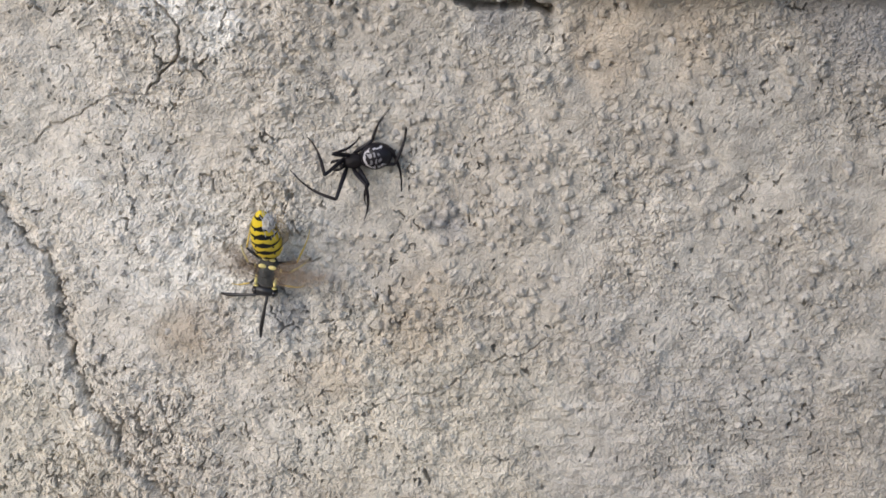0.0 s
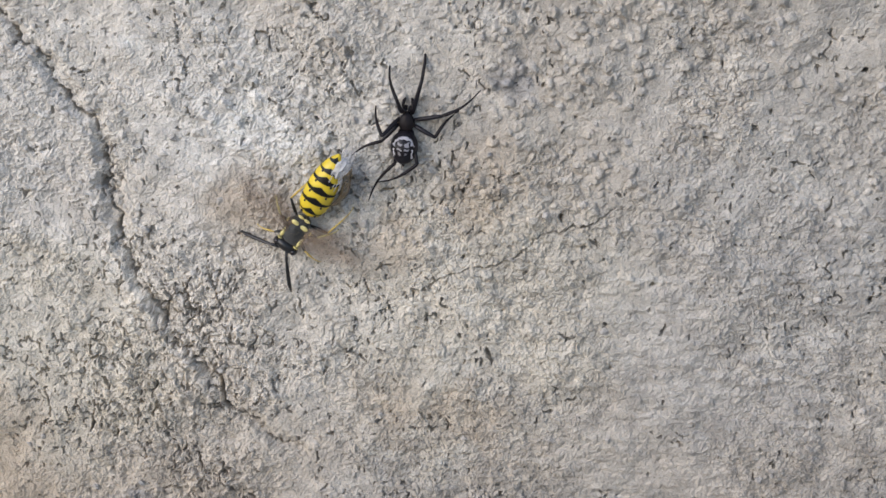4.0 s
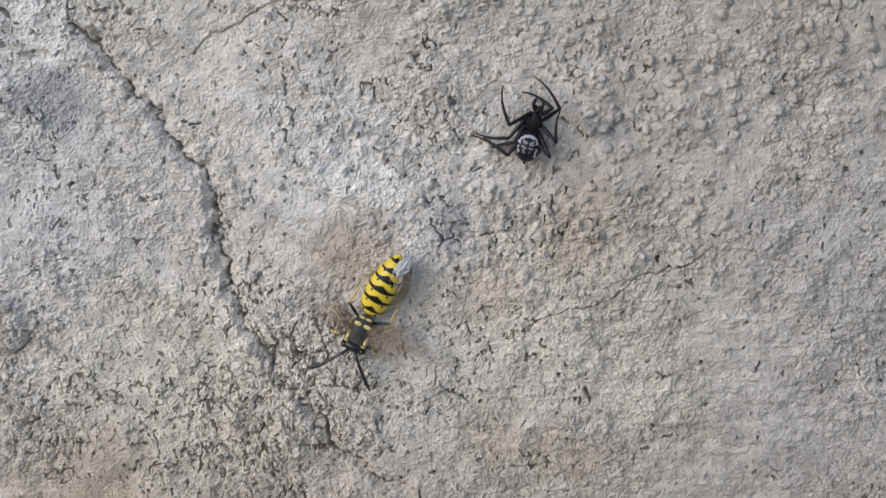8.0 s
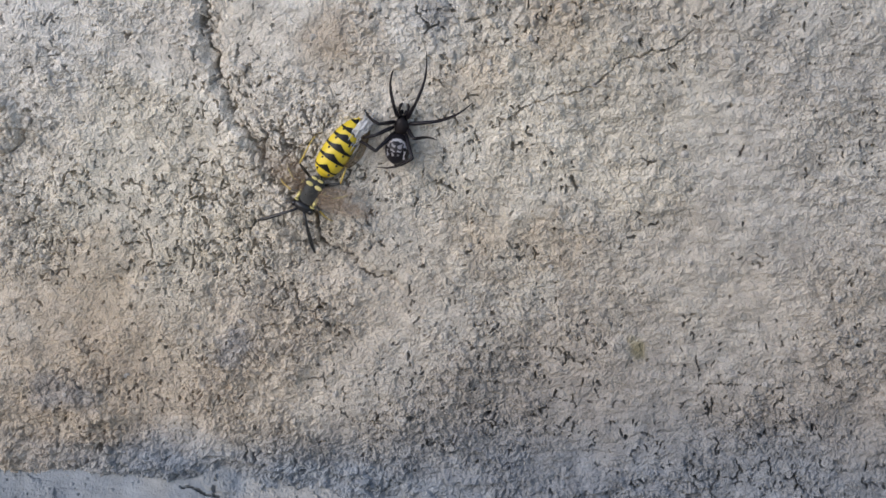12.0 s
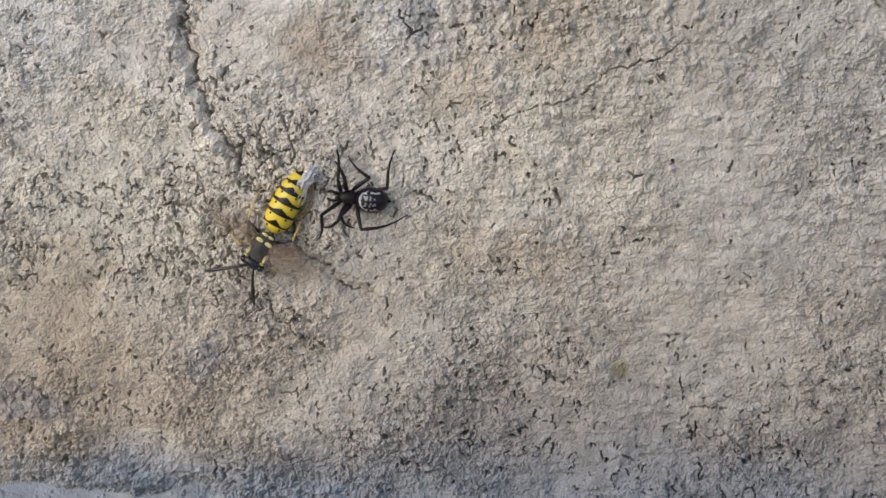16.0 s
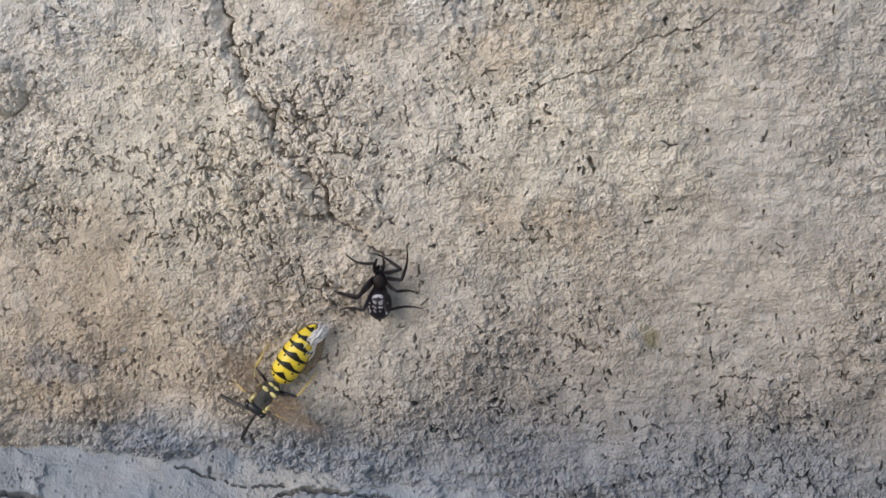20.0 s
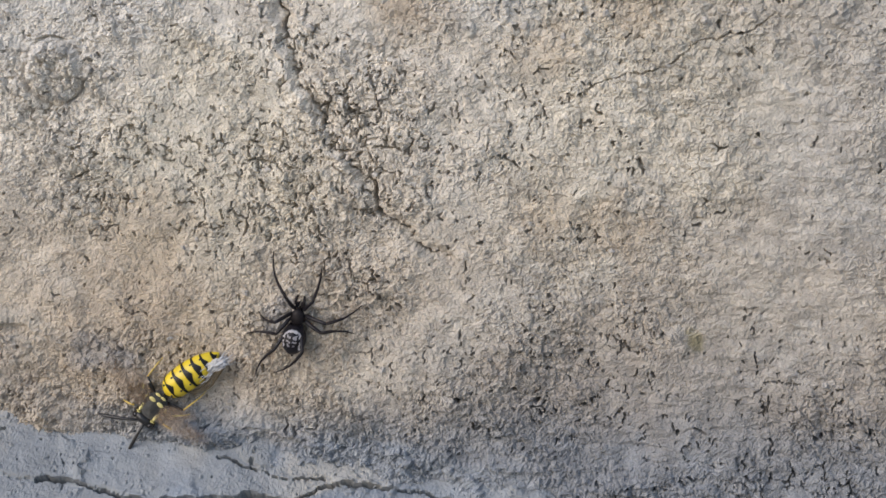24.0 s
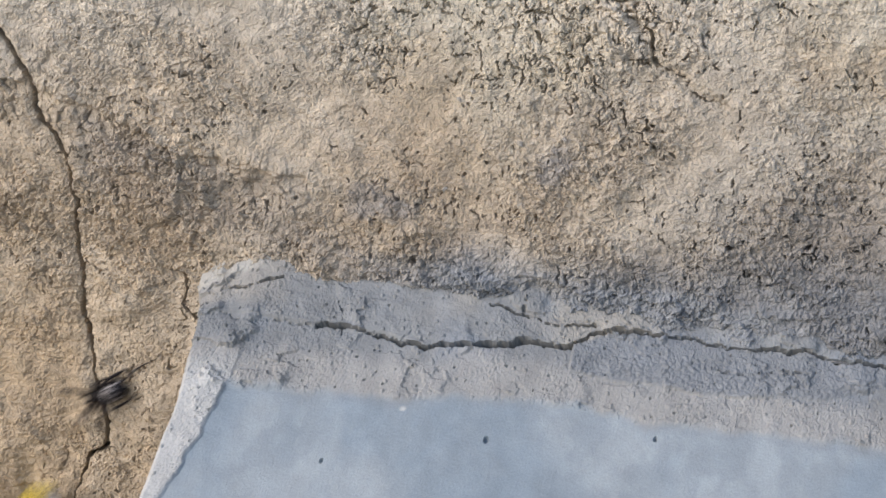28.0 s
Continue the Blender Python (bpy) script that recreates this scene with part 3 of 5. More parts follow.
def ledge_relief(x, d, u):
    """How far the ledge's face stands out from its slope, and its pigment."""
    smooth_top = np.interp(x, [-0.0690, -0.0565, -0.0455, -0.0300, -0.0215, -0.0068, 0.0203, 0.1], [0.0140, 0.0128, 0.0122, 0.0107, 0.0103, 0.0104, 0.0100, 0.009])
    wob = 0.0012 * (fbm(x, d, 0.005, 703) - 0.5)
    slab = ramp(d - smooth_top + wob, -0.0002, 0.0006)
    rim_x = np.interp(d, [0, 0.0134, 0.0198, 0.0248, 0.05], [-0.066, -0.0692, -0.0709, -0.0732, -0.082])
    rim = ramp(rim_x - x + 0.8 * wob + 0.0012 * (fbm(x, d, 0.0016, 705) - 0.5), -0.0003, 0.0004)
    slab = slab * (1 - rim)
    band = 1 - slab
    crackline = np.interp(x, [-0.0589, -0.0490, -0.0431, -0.0353, -0.0284, -0.0228, -0.0161, -0.0002, 0.0199], [0.0062, 0.0061, 0.0069, 0.0058, 0.0045, 0.0043, 0.0018, 0.0020, 0.0023])
    upper = ramp(crackline - d, -0.0002, 0.0003)
    h = 0.0006 * (fbm(x, d, 0.012, 711, 3) - 0.5)
    ux, ud = x + 0.0009 * (fbm(x, d, 0.0014, 733) - 0.5), d * 1.6 + 0.0009 * (fbm(x, d, 0.0014, 737) - 0.5)
    grainy = grains(x, d * 1.6, 0.0008, 0.00009, 721) + grains(x, d * 1.9, 0.00042, 0.00010, 731)
    flakes = 0.00035 * ramp(fbm(ux * 0.4, ud * 0.7, 0.0032, 722, 4), 0.50, 0.525) + 0.00030 * ramp(fbm(ux * 0.6, ud * 0.7, 0.0020, 723, 4), 0.55, 0.575)
    grainy = grainy + flakes * (0.3 + 0.9 * ramp(fbm(x, d, 0.008, 724), 0.52, 0.62))
    chips = ramp(fbm(x, d, 0.006, 741), 0.42, 0.6)
    h = h + grainy * band * (0.6 + 0.8 * chips) + 0.0006 * upper * band * (0.3 + fbm(ux * 0.5, ud, 0.0022, 745))
    step = ramp(np.interp(x, [-0.0224, -0.0151, 0.0004, 0.0118, 0.02], [0.0071, 0.0073, 0.0071, 0.0066, 0.005]) - d + wob, -0.0002, 0.0003) * ramp(x + 0.0226, 0, 0.0004)
    h = h + 0.0004 * step * (1 - upper)
    for n, (line, wide, deep) in enumerate(LEDGE_CRACKS):
        dist, s = line_distance(ux, ud / 1.6, line, 0.0006, 751 + n)
        h = h - 2.6 * deep * ramp(0.32 * wide * (1.6 * fbm(x, d, 0.003, 761) - 0.05) - dist, -0.00003, 0.00012)
    h = h - 0.00015 * slab + 0.0003 * rim * fbm(x, d, 0.0022, 747)
    for px, pd, r in ((-0.0320, 0.0151, 0.00028), (-0.0095, 0.0122, 0.0002), (-0.0534, 0.0195, 0.00018), (-0.030, 0.0012, 0.0003)):
        h = h - 0.0008 * ramp(r - np.hypot(x - px, d - pd), -0.0001, 0.0001)
    # the rounded left arris
    h = h - 0.0016 * ramp(0.0012 - u, 0, 0.0012) ** 2
    near, second, own = cells(x, d * 1.6, 0.0011, 739)
    h = h - 0.0005 * ramp(0.16 - near, 0, 0.10) * (own > 0.95) * band + 0.00025 * ramp(0.30 - near, 0, 0.2) * (own < 0.12) * band
    h = h + 0.00022 * grains(ux, ud, 0.0010, 1.0, 748) * step * ramp(d - crackline, 0.001, 0.0024)
    h = h + 0.00004 * (lattice((x * 6200).astype(np.int32), (d * 6200).astype(np.int32), 5) - 0.5)
    fine, broad = fbm(x, d, 0.002, 771), fbm(x, d, 0.015, 775, 4)
    shade = (0.9 + 0.3 * (fine - 0.5) + 0.35 * (broad - 0.5))[..., None]
    col = np.array([0.256, 0.270, 0.283]) * shade

    def lay(mask, color, k):
        m = (mask * k)[..., None]
        return col * (1 - m) + np.array(color) * m * (0.92 + 0.16 * fine[..., None])

    col = lay(ramp(fbm(x, d, 0.007, 781), 0.42, 0.6), (0.235, 0.26, 0.292), 0.75)
    col = lay(upper * ramp(fbm(x, d, 0.012, 785), 0.35, 0.55) * ramp(x, -0.046, -0.036) * ramp(0.004 - x, 0, 0.012), (0.325, 0.313, 0.290), 0.8)
    col = lay(step * (1 - upper), (0.205, 0.222, 0.245), 0.8)
    col = lay((1 - upper) * (1 - 0.9 * step) * ramp(d - smooth_top + 0.0055 + 2 * wob, 0, 0.003) * band, (0.335, 0.332, 0.325), 0.75)
    col = lay(rim * ramp(d, 0.010, 0.014), (0.47, 0.475, 0.475), 0.8)
    col = lay(ramp(-0.062 - x, 0, 0.006) * ramp(0.0065 - d + 2 * wob, 0, 0.003), (0.315, 0.30, 0.275), 0.7)
    col = lay(ramp(-0.067 - x, 0, 0.003) * ramp(0.0012 - d + wob, 0, 0.0006), (0.42, 0.41, 0.385), 0.7)
    soft_slab = ramp(d - smooth_top + 2.5 * wob, -0.0006, 0.0016) * (1 - rim)
    col = lay(soft_slab, (0.238, 0.290, 0.340), 1.0)
    col = lay(soft_slab * ramp(fbm(x, d * 0.7, 0.014, 791, 5), 0.40, 0.62), (0.325, 0.365, 0.398), 0.8)
    col = lay(soft_slab * ramp(fbm(x, d, 0.004, 793, 4), 0.55, 0.70), (0.230, 0.272, 0.312), 0.5)
    col = lay(ramp(0.0003 - np.hypot((ux + 0.0442) * 0.45, ud / 1.6 - 0.0132) + 0.0005 * (fine - 0.5), 0, 0.0002), (0.5, 0.5, 0.5), 0.8)
    return h, col


lx, ly, lz, ld, lu = build_ledge()
lift, ledge_pigment = ledge_relief(lx, ld, lu)
ledge = new("cement_ledge", grid_mesh("cement_ledge", lx, lz + 0.62 * lift, ly - 0.78 * lift, ledge_pigment, CEMENT, flip=True))
tagged(ledge, "weathered blue-grey cement ledge with a chipped mortar edge", "ledge", kind="structure")


# ---- loose grit stuck to the plaster ----
def build_grit():
    rng = random.Random(8)
    shapes = []
    for k in range(6):
        bm = bmesh.new()
        bmesh.ops.create_icosphere(bm, subdivisions=2, radius=1)
        for v in bm.verts:
            v.co *= 1 + 0.75 * noise.noise(v.co * 1.3 + Vector((k * 7, 0, 0)))
            v.co.y *= 0.8
        me = bpy.data.meshes.new("pebble")
        bm.to_mesh(me)
        bm.free()
        me.materials.append(GRIT)
        shapes.append(me)
    spots = [(0.0395, 0.5165, 0.75), (0.0430, 0.5187, 0.85), (0.0743, 0.5060, 0.95), (0.0255, 0.5076, 0.6), (0.0181, 0.5097, 0.5), (0.0267, 0.5174, 0.6),
             (-0.0352, 0.5009, 0.7), (0.0683, 0.4863, 0.6), (0.0331, 0.4827, 0.5)]
    while len(spots) < 250:
        x, z = rng.uniform(-0.06, 0.085), rng.uniform(0.43, 0.53)
        if rng.random() < 0.15 + 0.85 * float(ramp(z, 0.47, 0.50)) * float(ramp(x, -0.05, 0.02)):
            spots.append((x, z, rng.uniform(0.26, 0.58)))
    px, pz = (np.array([p[k] for p in spots], np.float32) for k in (0, 1))
    heights = wall_relief(px, pz)[0]
    for (x, z, r), h in zip(spots, heights):
        ob = new("pebble", shapes[rng.randrange(6)])
        ob.parent = wall
        ob.matrix_basis = (Matrix.Translation((x, float(swell(x, z)) - float(h) - 0.12 * r * MM, z)) @ pose(0, 0, 0, rng.uniform(0, 360), rng.uniform(0, 360), 0)
                           @ Matrix.Diagonal((r * MM, r * MM * rng.uniform(0.7, 1), r * MM, 1)))


build_grit()


# ---- where creatures stand on the wall ----
def on_wall(x, z, heading, lift=0.0, tilt=0.0, roll=0.0):
    """A pose on the wall: x and z in millimetres, heading in degrees from +x towards up, lift in millimetres away from the wall."""
    c, s = math.cos(radians(heading)), math.sin(radians(heading))
    turn = Matrix(((c, -s, 0), (0, 0, -1), (s, c, 0))).to_4x4()
    y = float(swell(x * MM, z * MM)) - lift * MM
    return Matrix.Translation((x * MM, y, z * MM)) @ turn @ pose(0, 0, 0, roll, -tilt, 0)


def hinge(place, az, el):
    """A joint in millimetres whose limb points along its own x, turned az degrees to the left and el degrees up."""
    return Matrix.Translation(Vector(place) * MM) @ pose(0, 0, 0, 0, 0, az) @ pose(0, 0, 0, 0, -el, 0)


# ---- the wasp ----
ABDOMEN_X = [0.0, 0.35, 0.9, 1.7, 2.8, 4.0, 5.2, 6.3, 7.3, 8.1, 8.8, 9.3, 9.6]
ABDOMEN_R = [0.30, 0.92, 1.50, 1.78, 1.89, 1.91, 1.84, 1.68, 1.44, 1.13, 0.74, 0.38, 0.08]


def abdomen_radius(x):
    return float(np.interp(x, ABDOMEN_X, ABDOMEN_R))


def sag(x):
    return -0.035 * (x - 3.0) ** 2 * (0.35 if x < 3 else 0.5)


def build_wasp():
    wasp = tagged(new("wasp"), "yellow and black striped wasp with a silk-wrapped tail", "wasp")

    def narrow(p, n):
        return (p.x, p.y * (1 - 0.22 * max(0, -n.x)), p.z * (1 - 0.25 * max(0, -n.x)))

    thorax = part("thorax", ball((2.0, 0, 0), (2.2, 1.75, 1.5), 28, 18, narrow, 0.04), FUZZ, wasp, "downy grey-black thorax")
    for side in (1, -1):
        for name, at, size in (("scutellum_spot", (1.05, 0.66, 1.24), (0.30, 0.54, 0.15)), ("rear_spot", (0.16, 0.46, 0.90), (0.20, 0.44, 0.16)),
                               ("shoulder_stripe", (2.95, 1.24, 0.82), (0.8, 0.26, 0.32)), ("side_spot", (1.5, 1.66, 0.35), (0.36, 0.16, 0.28))):
            part(name, ball((at[0], side * at[1], at[2]), size, 12, 8), PALE, thorax, "pale yellow mark")
    head = part("head", ball((4.5, 0, -0.2), (0.85, 1.62, 1.25), 24, 14, None, 0.03), BLACK, wasp, "black head")
    for side in (1, -1):
        part("eye", ball((4.65, side * 1.26, -0.05), (0.55, 0.48, 0.88), 16, 10), EYE, head, "glossy dark eye")
        part("cheek_stripe", ball((4.0, side * 1.2, 0.36), (0.14, 0.36, 0.42), 12, 8), PALE, head, "yellow stripe behind the eye")
        part("mandible", tube([(5.05, side * 0.5, -0.9), (5.45, side * 0.35, -1.15), (5.6, side * 0.05, -1.2)], [0.28, 0.2, 0.07]), AMBER, head)
    part("face", ball((5.1, 0, -0.4), (0.28, 0.55, 0.5), 12, 8), PALE, head, "yellow face plate")
    antennae = []
    for side in (1, -1):
        pts = [(0, 0, 0), (1.0, 0, 0.25), (1.25, 0, 0.3), (2.4, 0, 0.25), (3.6, 0, 0.1), (4.8, 0, -0.12), (5.9, side * 0.1, -0.4)]
        antennae.append(part("antenna", tube(pts, [0.18, 0.21, 0.17, 0.22, 0.25, 0.25, 0.15], 8), BLACK, wasp))
    # the abdomen, ring by ring
    abdomen = new("abdomen")
    abdomen.parent = wasp
    cuts = [0.0, 1.75, 3.35, 4.95, 6.45, 7.85, 9.6]
    for n, (a, b) in enumerate(zip(cuts, cuts[1:])):
        xs_ = np.linspace(a, b, 9)
        swell_ = [abdomen_radius(x) * (1 - 0.035 * ((x - a) / (b - a)) ** 4 + (0.02 if n else 0)) for x in xs_]
        seg = part("segment", lathe([-x for x in xs_], swell_, 0.9, lambda x: sag(-x)), YELLOW, abdomen, "glossy yellow ring")
        # black front band with a tooth in the middle
        if n < 6:
            bm = bmesh.new()
            sides, steps = 48, 5
            grid = []
            for k in range(sides + 1):
                ang = -2.2 + 4.4 * k / sides
                if n:
                    wide = (0.27 + 0.22 * float(ramp(1.3 - abs(ang), 0, 0.8)) + 0.52 * max(0.0, 1 - abs(ang) / 0.55)) * (1 if n < 4 else 0.70)
                else:
                    wide = 0.20 + 0.75 * max(0.0, 1 - abs(ang) / 0.55)
                start = b - (0.34, 0.34, 0.34, 0.34, 0.4, 0.85)[n]
                row = []
                for s in range(steps + 1):
                    x = start - 0.10 + wide * s / steps
                    x = min(x, 9.5)
                    r = abdomen_radius(x) * 1.025 + 0.02
                    row.append(bm.verts.new((-x * MM, r * math.sin(ang) * MM, (r * 0.9 * math.cos(ang) + sag(x)) * MM)))
                grid.append(row)
            for p, q in zip(grid, grid[1:]):
                for s in range(steps):
                    bm.faces.new((p[s], p[s + 1], q[s + 1], q[s]))
            bmesh.ops.solidify(bm, geom=bm.faces[:], thickness=0.02 * MM)
            bmesh.ops.recalc_face_normals(bm, faces=bm.faces)
            part("black_band", bm, BLACK, abdomen, "black band with a central tooth")
            for side in (1, -1) if n < 5 else ():
                x = (a + b) / 2 + 0.12
                r = abdomen_radius(x)
                ang = side * 0.62
                part("black_dot", ball((-x, r * math.sin(ang) * 1.0, r * 0.9 * math.cos(ang) + sag(x)), (0.19, 0.17, 0.12), 10, 6), BLACK, abdomen)
    part("waist", tube([(0.4, 0, 0), (-0.1, 0, 0), (-0.5, 0, 0)], [0.5, 0.26, 0.5]), BLACK, wasp)
    # the silk round the tail
    wad = ball((-8.6, 0.95, 0.40), (1.6, 0.72, 0.68), 40, 24, lambda p, n: (p.x, p.y - 0.18 * p.x, p.z), 0.55, 3)
    part("silk_wad", wad, SILK, abdomen, "white wad of spider silk")
    rng = random.Random(5)
    for n in range(60):
        a = Vector((-7.4 + rng.uniform(-2.4, 2.2), rng.uniform(0.6, 2.0), rng.uniform(-0.2, 1.0)))
        b = a + Vector((rng.uniform(-2.2, -0.6), rng.uniform(-0.5, 0.5), rng.uniform(-0.4, 0.4)))
        c = (a + b) / 2 + Vector((rng.uniform(-0.3, 0.3), rng.uniform(-0.3, 0.3), rng.uniform(0, 0.3)))
        part("silk_strand", tube([a, c, b], [0.06, 0.055, 0.02], 4), SILK, abdomen)
    # a crumpled wing stuck along the flank
    bm = bmesh.new()
    grid = [[bm.verts.new(((-3.0 - 0.5 * i) * MM, (1.75 + 0.55 * math.sin(i * 0.35) + 0.30 * j) * MM, (0.7 - 0.42 * j + 0.16 * math.sin(2.1 * i + j)) * MM)) for j in range(4)] for i in range(13)]
    for p, q in zip(grid, grid[1:]):
        for j in range(3):
            bm.faces.new((p[j], p[j + 1], q[j + 1], q[j]))
    bmesh.ops.solidify(bm, geom=bm.faces[:], thickness=0.03 * MM)
    part("crumpled_wing", bm, SCRAP, abdomen, "crumpled brown wing under silk")
    # short hairs on the thorax
    bm = bmesh.new()
    for n in range(170):
        a, b = rng.uniform(0, 2 * math.pi), rng.uniform(0.05, 1.35)
        out = Vector((math.sin(b) * math.cos(a), math.sin(b) * math.sin(a), math.cos(b)))
        root = Vector((2.0 + out.x * 2.15, out.y * 1.7, out.z * 1.45))
        tube([root, root + out * 0.2 + Vector((-0.05, 0, 0.02)), root + out * 0.36 + Vector((-0.14, rng.uniform(-0.1, 0.1), 0.0))], [0.022, 0.018, 0.008], 3, bm)
    tagged(part("hair", bm, HAIR, thorax, "short grey-tan hairs"), kind="stuff")
    # legs: black thigh, yellow shin and foot
    legs = []
    for n, (hx, az, l1, l2) in enumerate(((3.0, 60, 1.6, 2.6), (1.9, 95, 1.8, 3.0), (0.8, 118, 2.6, 4.6))):
        for side in (1, -1):
            thigh = part("leg", tube([(0, 0, 0), (l1 * 0.5, 0, 0.1), (l1, 0, 0)], [0.16, 0.22, 0.15]), BLACK if n else FUZZ, wasp, "black thigh with a yellow shin")
            thigh.matrix_basis = hinge((hx, side * 1.0, -0.6), side * az, 12)
            shin = part("shin", tube([(0, 0, 0), (l2 * 0.25, 0, 0.05), (l2 * 0.55, 0, 0), (l2 * 0.8, side * 0.1, -0.1), (l2, side * 0.35, -0.15)],
                                     [0.11, 0.14, 0.09, 0.06, 0.04]), AMBER if n != 1 else PALE, thigh, "yellow shin and foot")
            shin.matrix_basis = hinge((l1, 0, 0), side * (20, 35, 62)[n], (-30, -34, -14)[n])
            legs.append((thigh, side, n))
    # wings
    wings = []
    for side in (1, -1):
        for name, length, width, hx in (("forewing", 9.4, 2.5, 2.4), ("hindwing", 6.2, 2.0, 1.6)):
            bm = bmesh.new()
            grid = []
            for i in range(15):
                k = i / 14
                half = width * 0.5 * (math.sin(math.pi * min(1, 0.08 + 0.92 * k) ** 0.8) * 0.9 + 0.12 * (1 - k))
                grid.append([bm.verts.new((k * length * MM, (j / 4 * 2 - 1) * half * MM - side * half * 0.25 * MM, 0.12 * math.sin(j + 5 * k) * MM)) for j in range(5)])
            for p, q in zip(grid, grid[1:]):
                for j in range(4):
                    bm.faces.new((p[j], p[j + 1], q[j + 1], q[j]))
            bmesh.ops.solidify(bm, geom=bm.faces[:], thickness=0.02 * MM)
            wing = part(name, bm, MEMBRANE, wasp, "smoky translucent wing")
            for v0, v1 in ((0.25, 0.42), (-0.05, 0.1), (-0.3, -0.3)):
                pts = [(length * k, width * (v0 + (v1 - v0) * k) * 0.8 * math.sin(math.pi * (0.15 + 0.8 * k)), 0.05) for k in (0.02, 0.25, 0.5, 0.75, 0.95)]
                part("vein", tube(pts, [0.05, 0.045, 0.04, 0.03, 0.02], 5), VEIN, wing)
            wings.append((wing, side, hx))
    return wasp, antennae, abdomen, legs, wings


# ---- the spider ----
SPIDER_LEGS = ((1.25, 0.62, 4.6, 7.2), (0.55, 0.95, 3.6, 5.6), (-0.15, 0.98, 3.0, 4.6), (-0.85, 0.72, 4.2, 6.4))


def build_spider():
    spider = tagged(new("spider"), "black spider with white marks on its round abdomen", "spider")

    def pear(p, n):
        return (p.x, p.y * (1 - 0.30 * max(0, n.x)), p.z * (1 + 0.15 * max(0, n.x)))

    carapace = part("carapace", ball((0.2, 0, 1.35), (1.35, 1.02, 0.72), 24, 14, pear, 0.05), DARK_BROWN, spider, "dark brown-black front body")
    for side in (1, -1):
        part("palp", tube([(1.5, side * 0.35, 1.2), (2.2, side * 0.6, 1.5), (2.8, side * 0.55, 1.3), (3.1, side * 0.4, 1.0)], [0.2, 0.18, 0.22, 0.12]), DARK_BROWN, spider)
        part("fang", tube([(1.7, side * 0.28, 1.1), (2.05, side * 0.3, 0.75), (2.1, side * 0.22, 0.45)], [0.26, 0.22, 0.08]), DARK_BROWN, carapace)
        for k in range(4):
            part("eye", ball((1.62 + 0.06 * (k % 2), side * (0.14 + 0.17 * (k // 2)), 1.78 - 0.16 * (k % 2)), (0.09, 0.09, 0.09), 8, 6), EYE, carapace)
    belly = new("abdomen")
    belly.parent = spider
    size = Vector((2.1, 1.70, 1.65))
    part("abdomen_shell", ball((-2.0, 0, 0.3), size, 32, 20, lambda p, n: (p.x, p.y * (1 + 0.08 * n.x), p.z), 0.02), JET, belly, "glossy black rounded abdomen")

    def mark(inside, name, mat=WHITE_MARK):
        """The cells of the upper shell that a mark covers, laid just above it."""
        bm = bmesh.new()
        count = 64
        at = {}
        for i in range(count):
            for j in range(count):
                u, v = (i + 0.5) / count * 2 - 1, (j + 0.5) / count * 2 - 1
                if u * u + v * v > 0.94 or not inside(u + 0.10 * noise.noise((u * 4, v * 4, 3)), abs(v) + 0.10 * noise.noise((u * 5, v * 5, 9))):
                    continue
                loop = []
                for a, b in ((i, j), (i + 1, j), (i + 1, j + 1), (i, j + 1)):
                    if (a, b) not in at:
                        p, q = a / count * 2 - 1, b / count * 2 - 1
                        w = math.sqrt(max(0.0, 1 - p * p - q * q))
                        at[a, b] = bm.verts.new(((-2.0 + p * size.x * 1.018) * MM, q * (1 + 0.08 * p) * size.y * 1.018 * MM, (0.3 + w * size.z * 1.022) * MM))
                    loop.append(at[a, b])
                bm.faces.new(loop)
        bmesh.ops.solidify(bm, geom=bm.faces[:], thickness=0.02 * MM)
        bmesh.ops.recalc_face_normals(bm, faces=bm.faces)
        part(name, bm, mat, belly, "chalk-white mark" if mat is WHITE_MARK else "dull grey mark")

    mark(lambda u, v: 0.60 < math.hypot(u, v * 0.95) < 0.76 and u > 0.18, "white_front_band")
    for near_end, far_end, inner, outer in ((0.32, 0.14, 0.12, 0.40), (0.02, -0.14, 0.10, 0.42), (-0.26, -0.38, 0.08, 0.34)):
        mark(lambda u, v, a=near_end, b=far_end, c=inner, d=outer: b < u - 0.25 * v < a and c < v < d, "grey_rung", DULL_MARK)
    mark(lambda u, v: 0.60 < v < 0.72 and -0.50 < u < 0.05, "white_side_mark")
    part("spinneret", tube([(-3.95, 0, 0.1), (-4.4, 0, -0.05)], [0.3, 0.12]), DARK_BROWN, belly)
    belly.matrix_basis = hinge((-0.95, 0, 1.4), 0, 0)
    legs = []
    for side in (1, -1):
        for n, (hx, hy, l1, l2) in enumerate(SPIDER_LEGS):
            thigh = part("leg", tube([(0, 0, 0), (l1 * 0.2, 0, 0.12), (l1 * 0.5, 0, 0.2), (l1 * 0.85, 0, 0.08), (l1, 0, 0)], [0.20, 0.29, 0.28, 0.23, 0.21]), JET, spider)
            bow = 0.075 * l2 * side * (1 if n < 2 else -1)
            shin = part("shin", tube([(0, 0, 0), (l2 * 0.12, 0.35 * bow, 0.1), (l2 * 0.3, 0.8 * bow, 0.16), (l2 * 0.5, bow, 0.14), (l2 * 0.72, 0.75 * bow, 0.06), (l2, -0.1 * bow, -0.15)],
                                     [0.21, 0.23, 0.20, 0.15, 0.11, 0.05]), DARK_BROWN, thigh)
            legs.append((thigh, shin, (hx, side * hy, 1.2), l1))
    return spider, belly, legs


wasp, wasp_antennae, wasp_abdomen, wasp_legs, wasp_wings = build_wasp()
spider, spider_belly, spider_legs = build_spider()


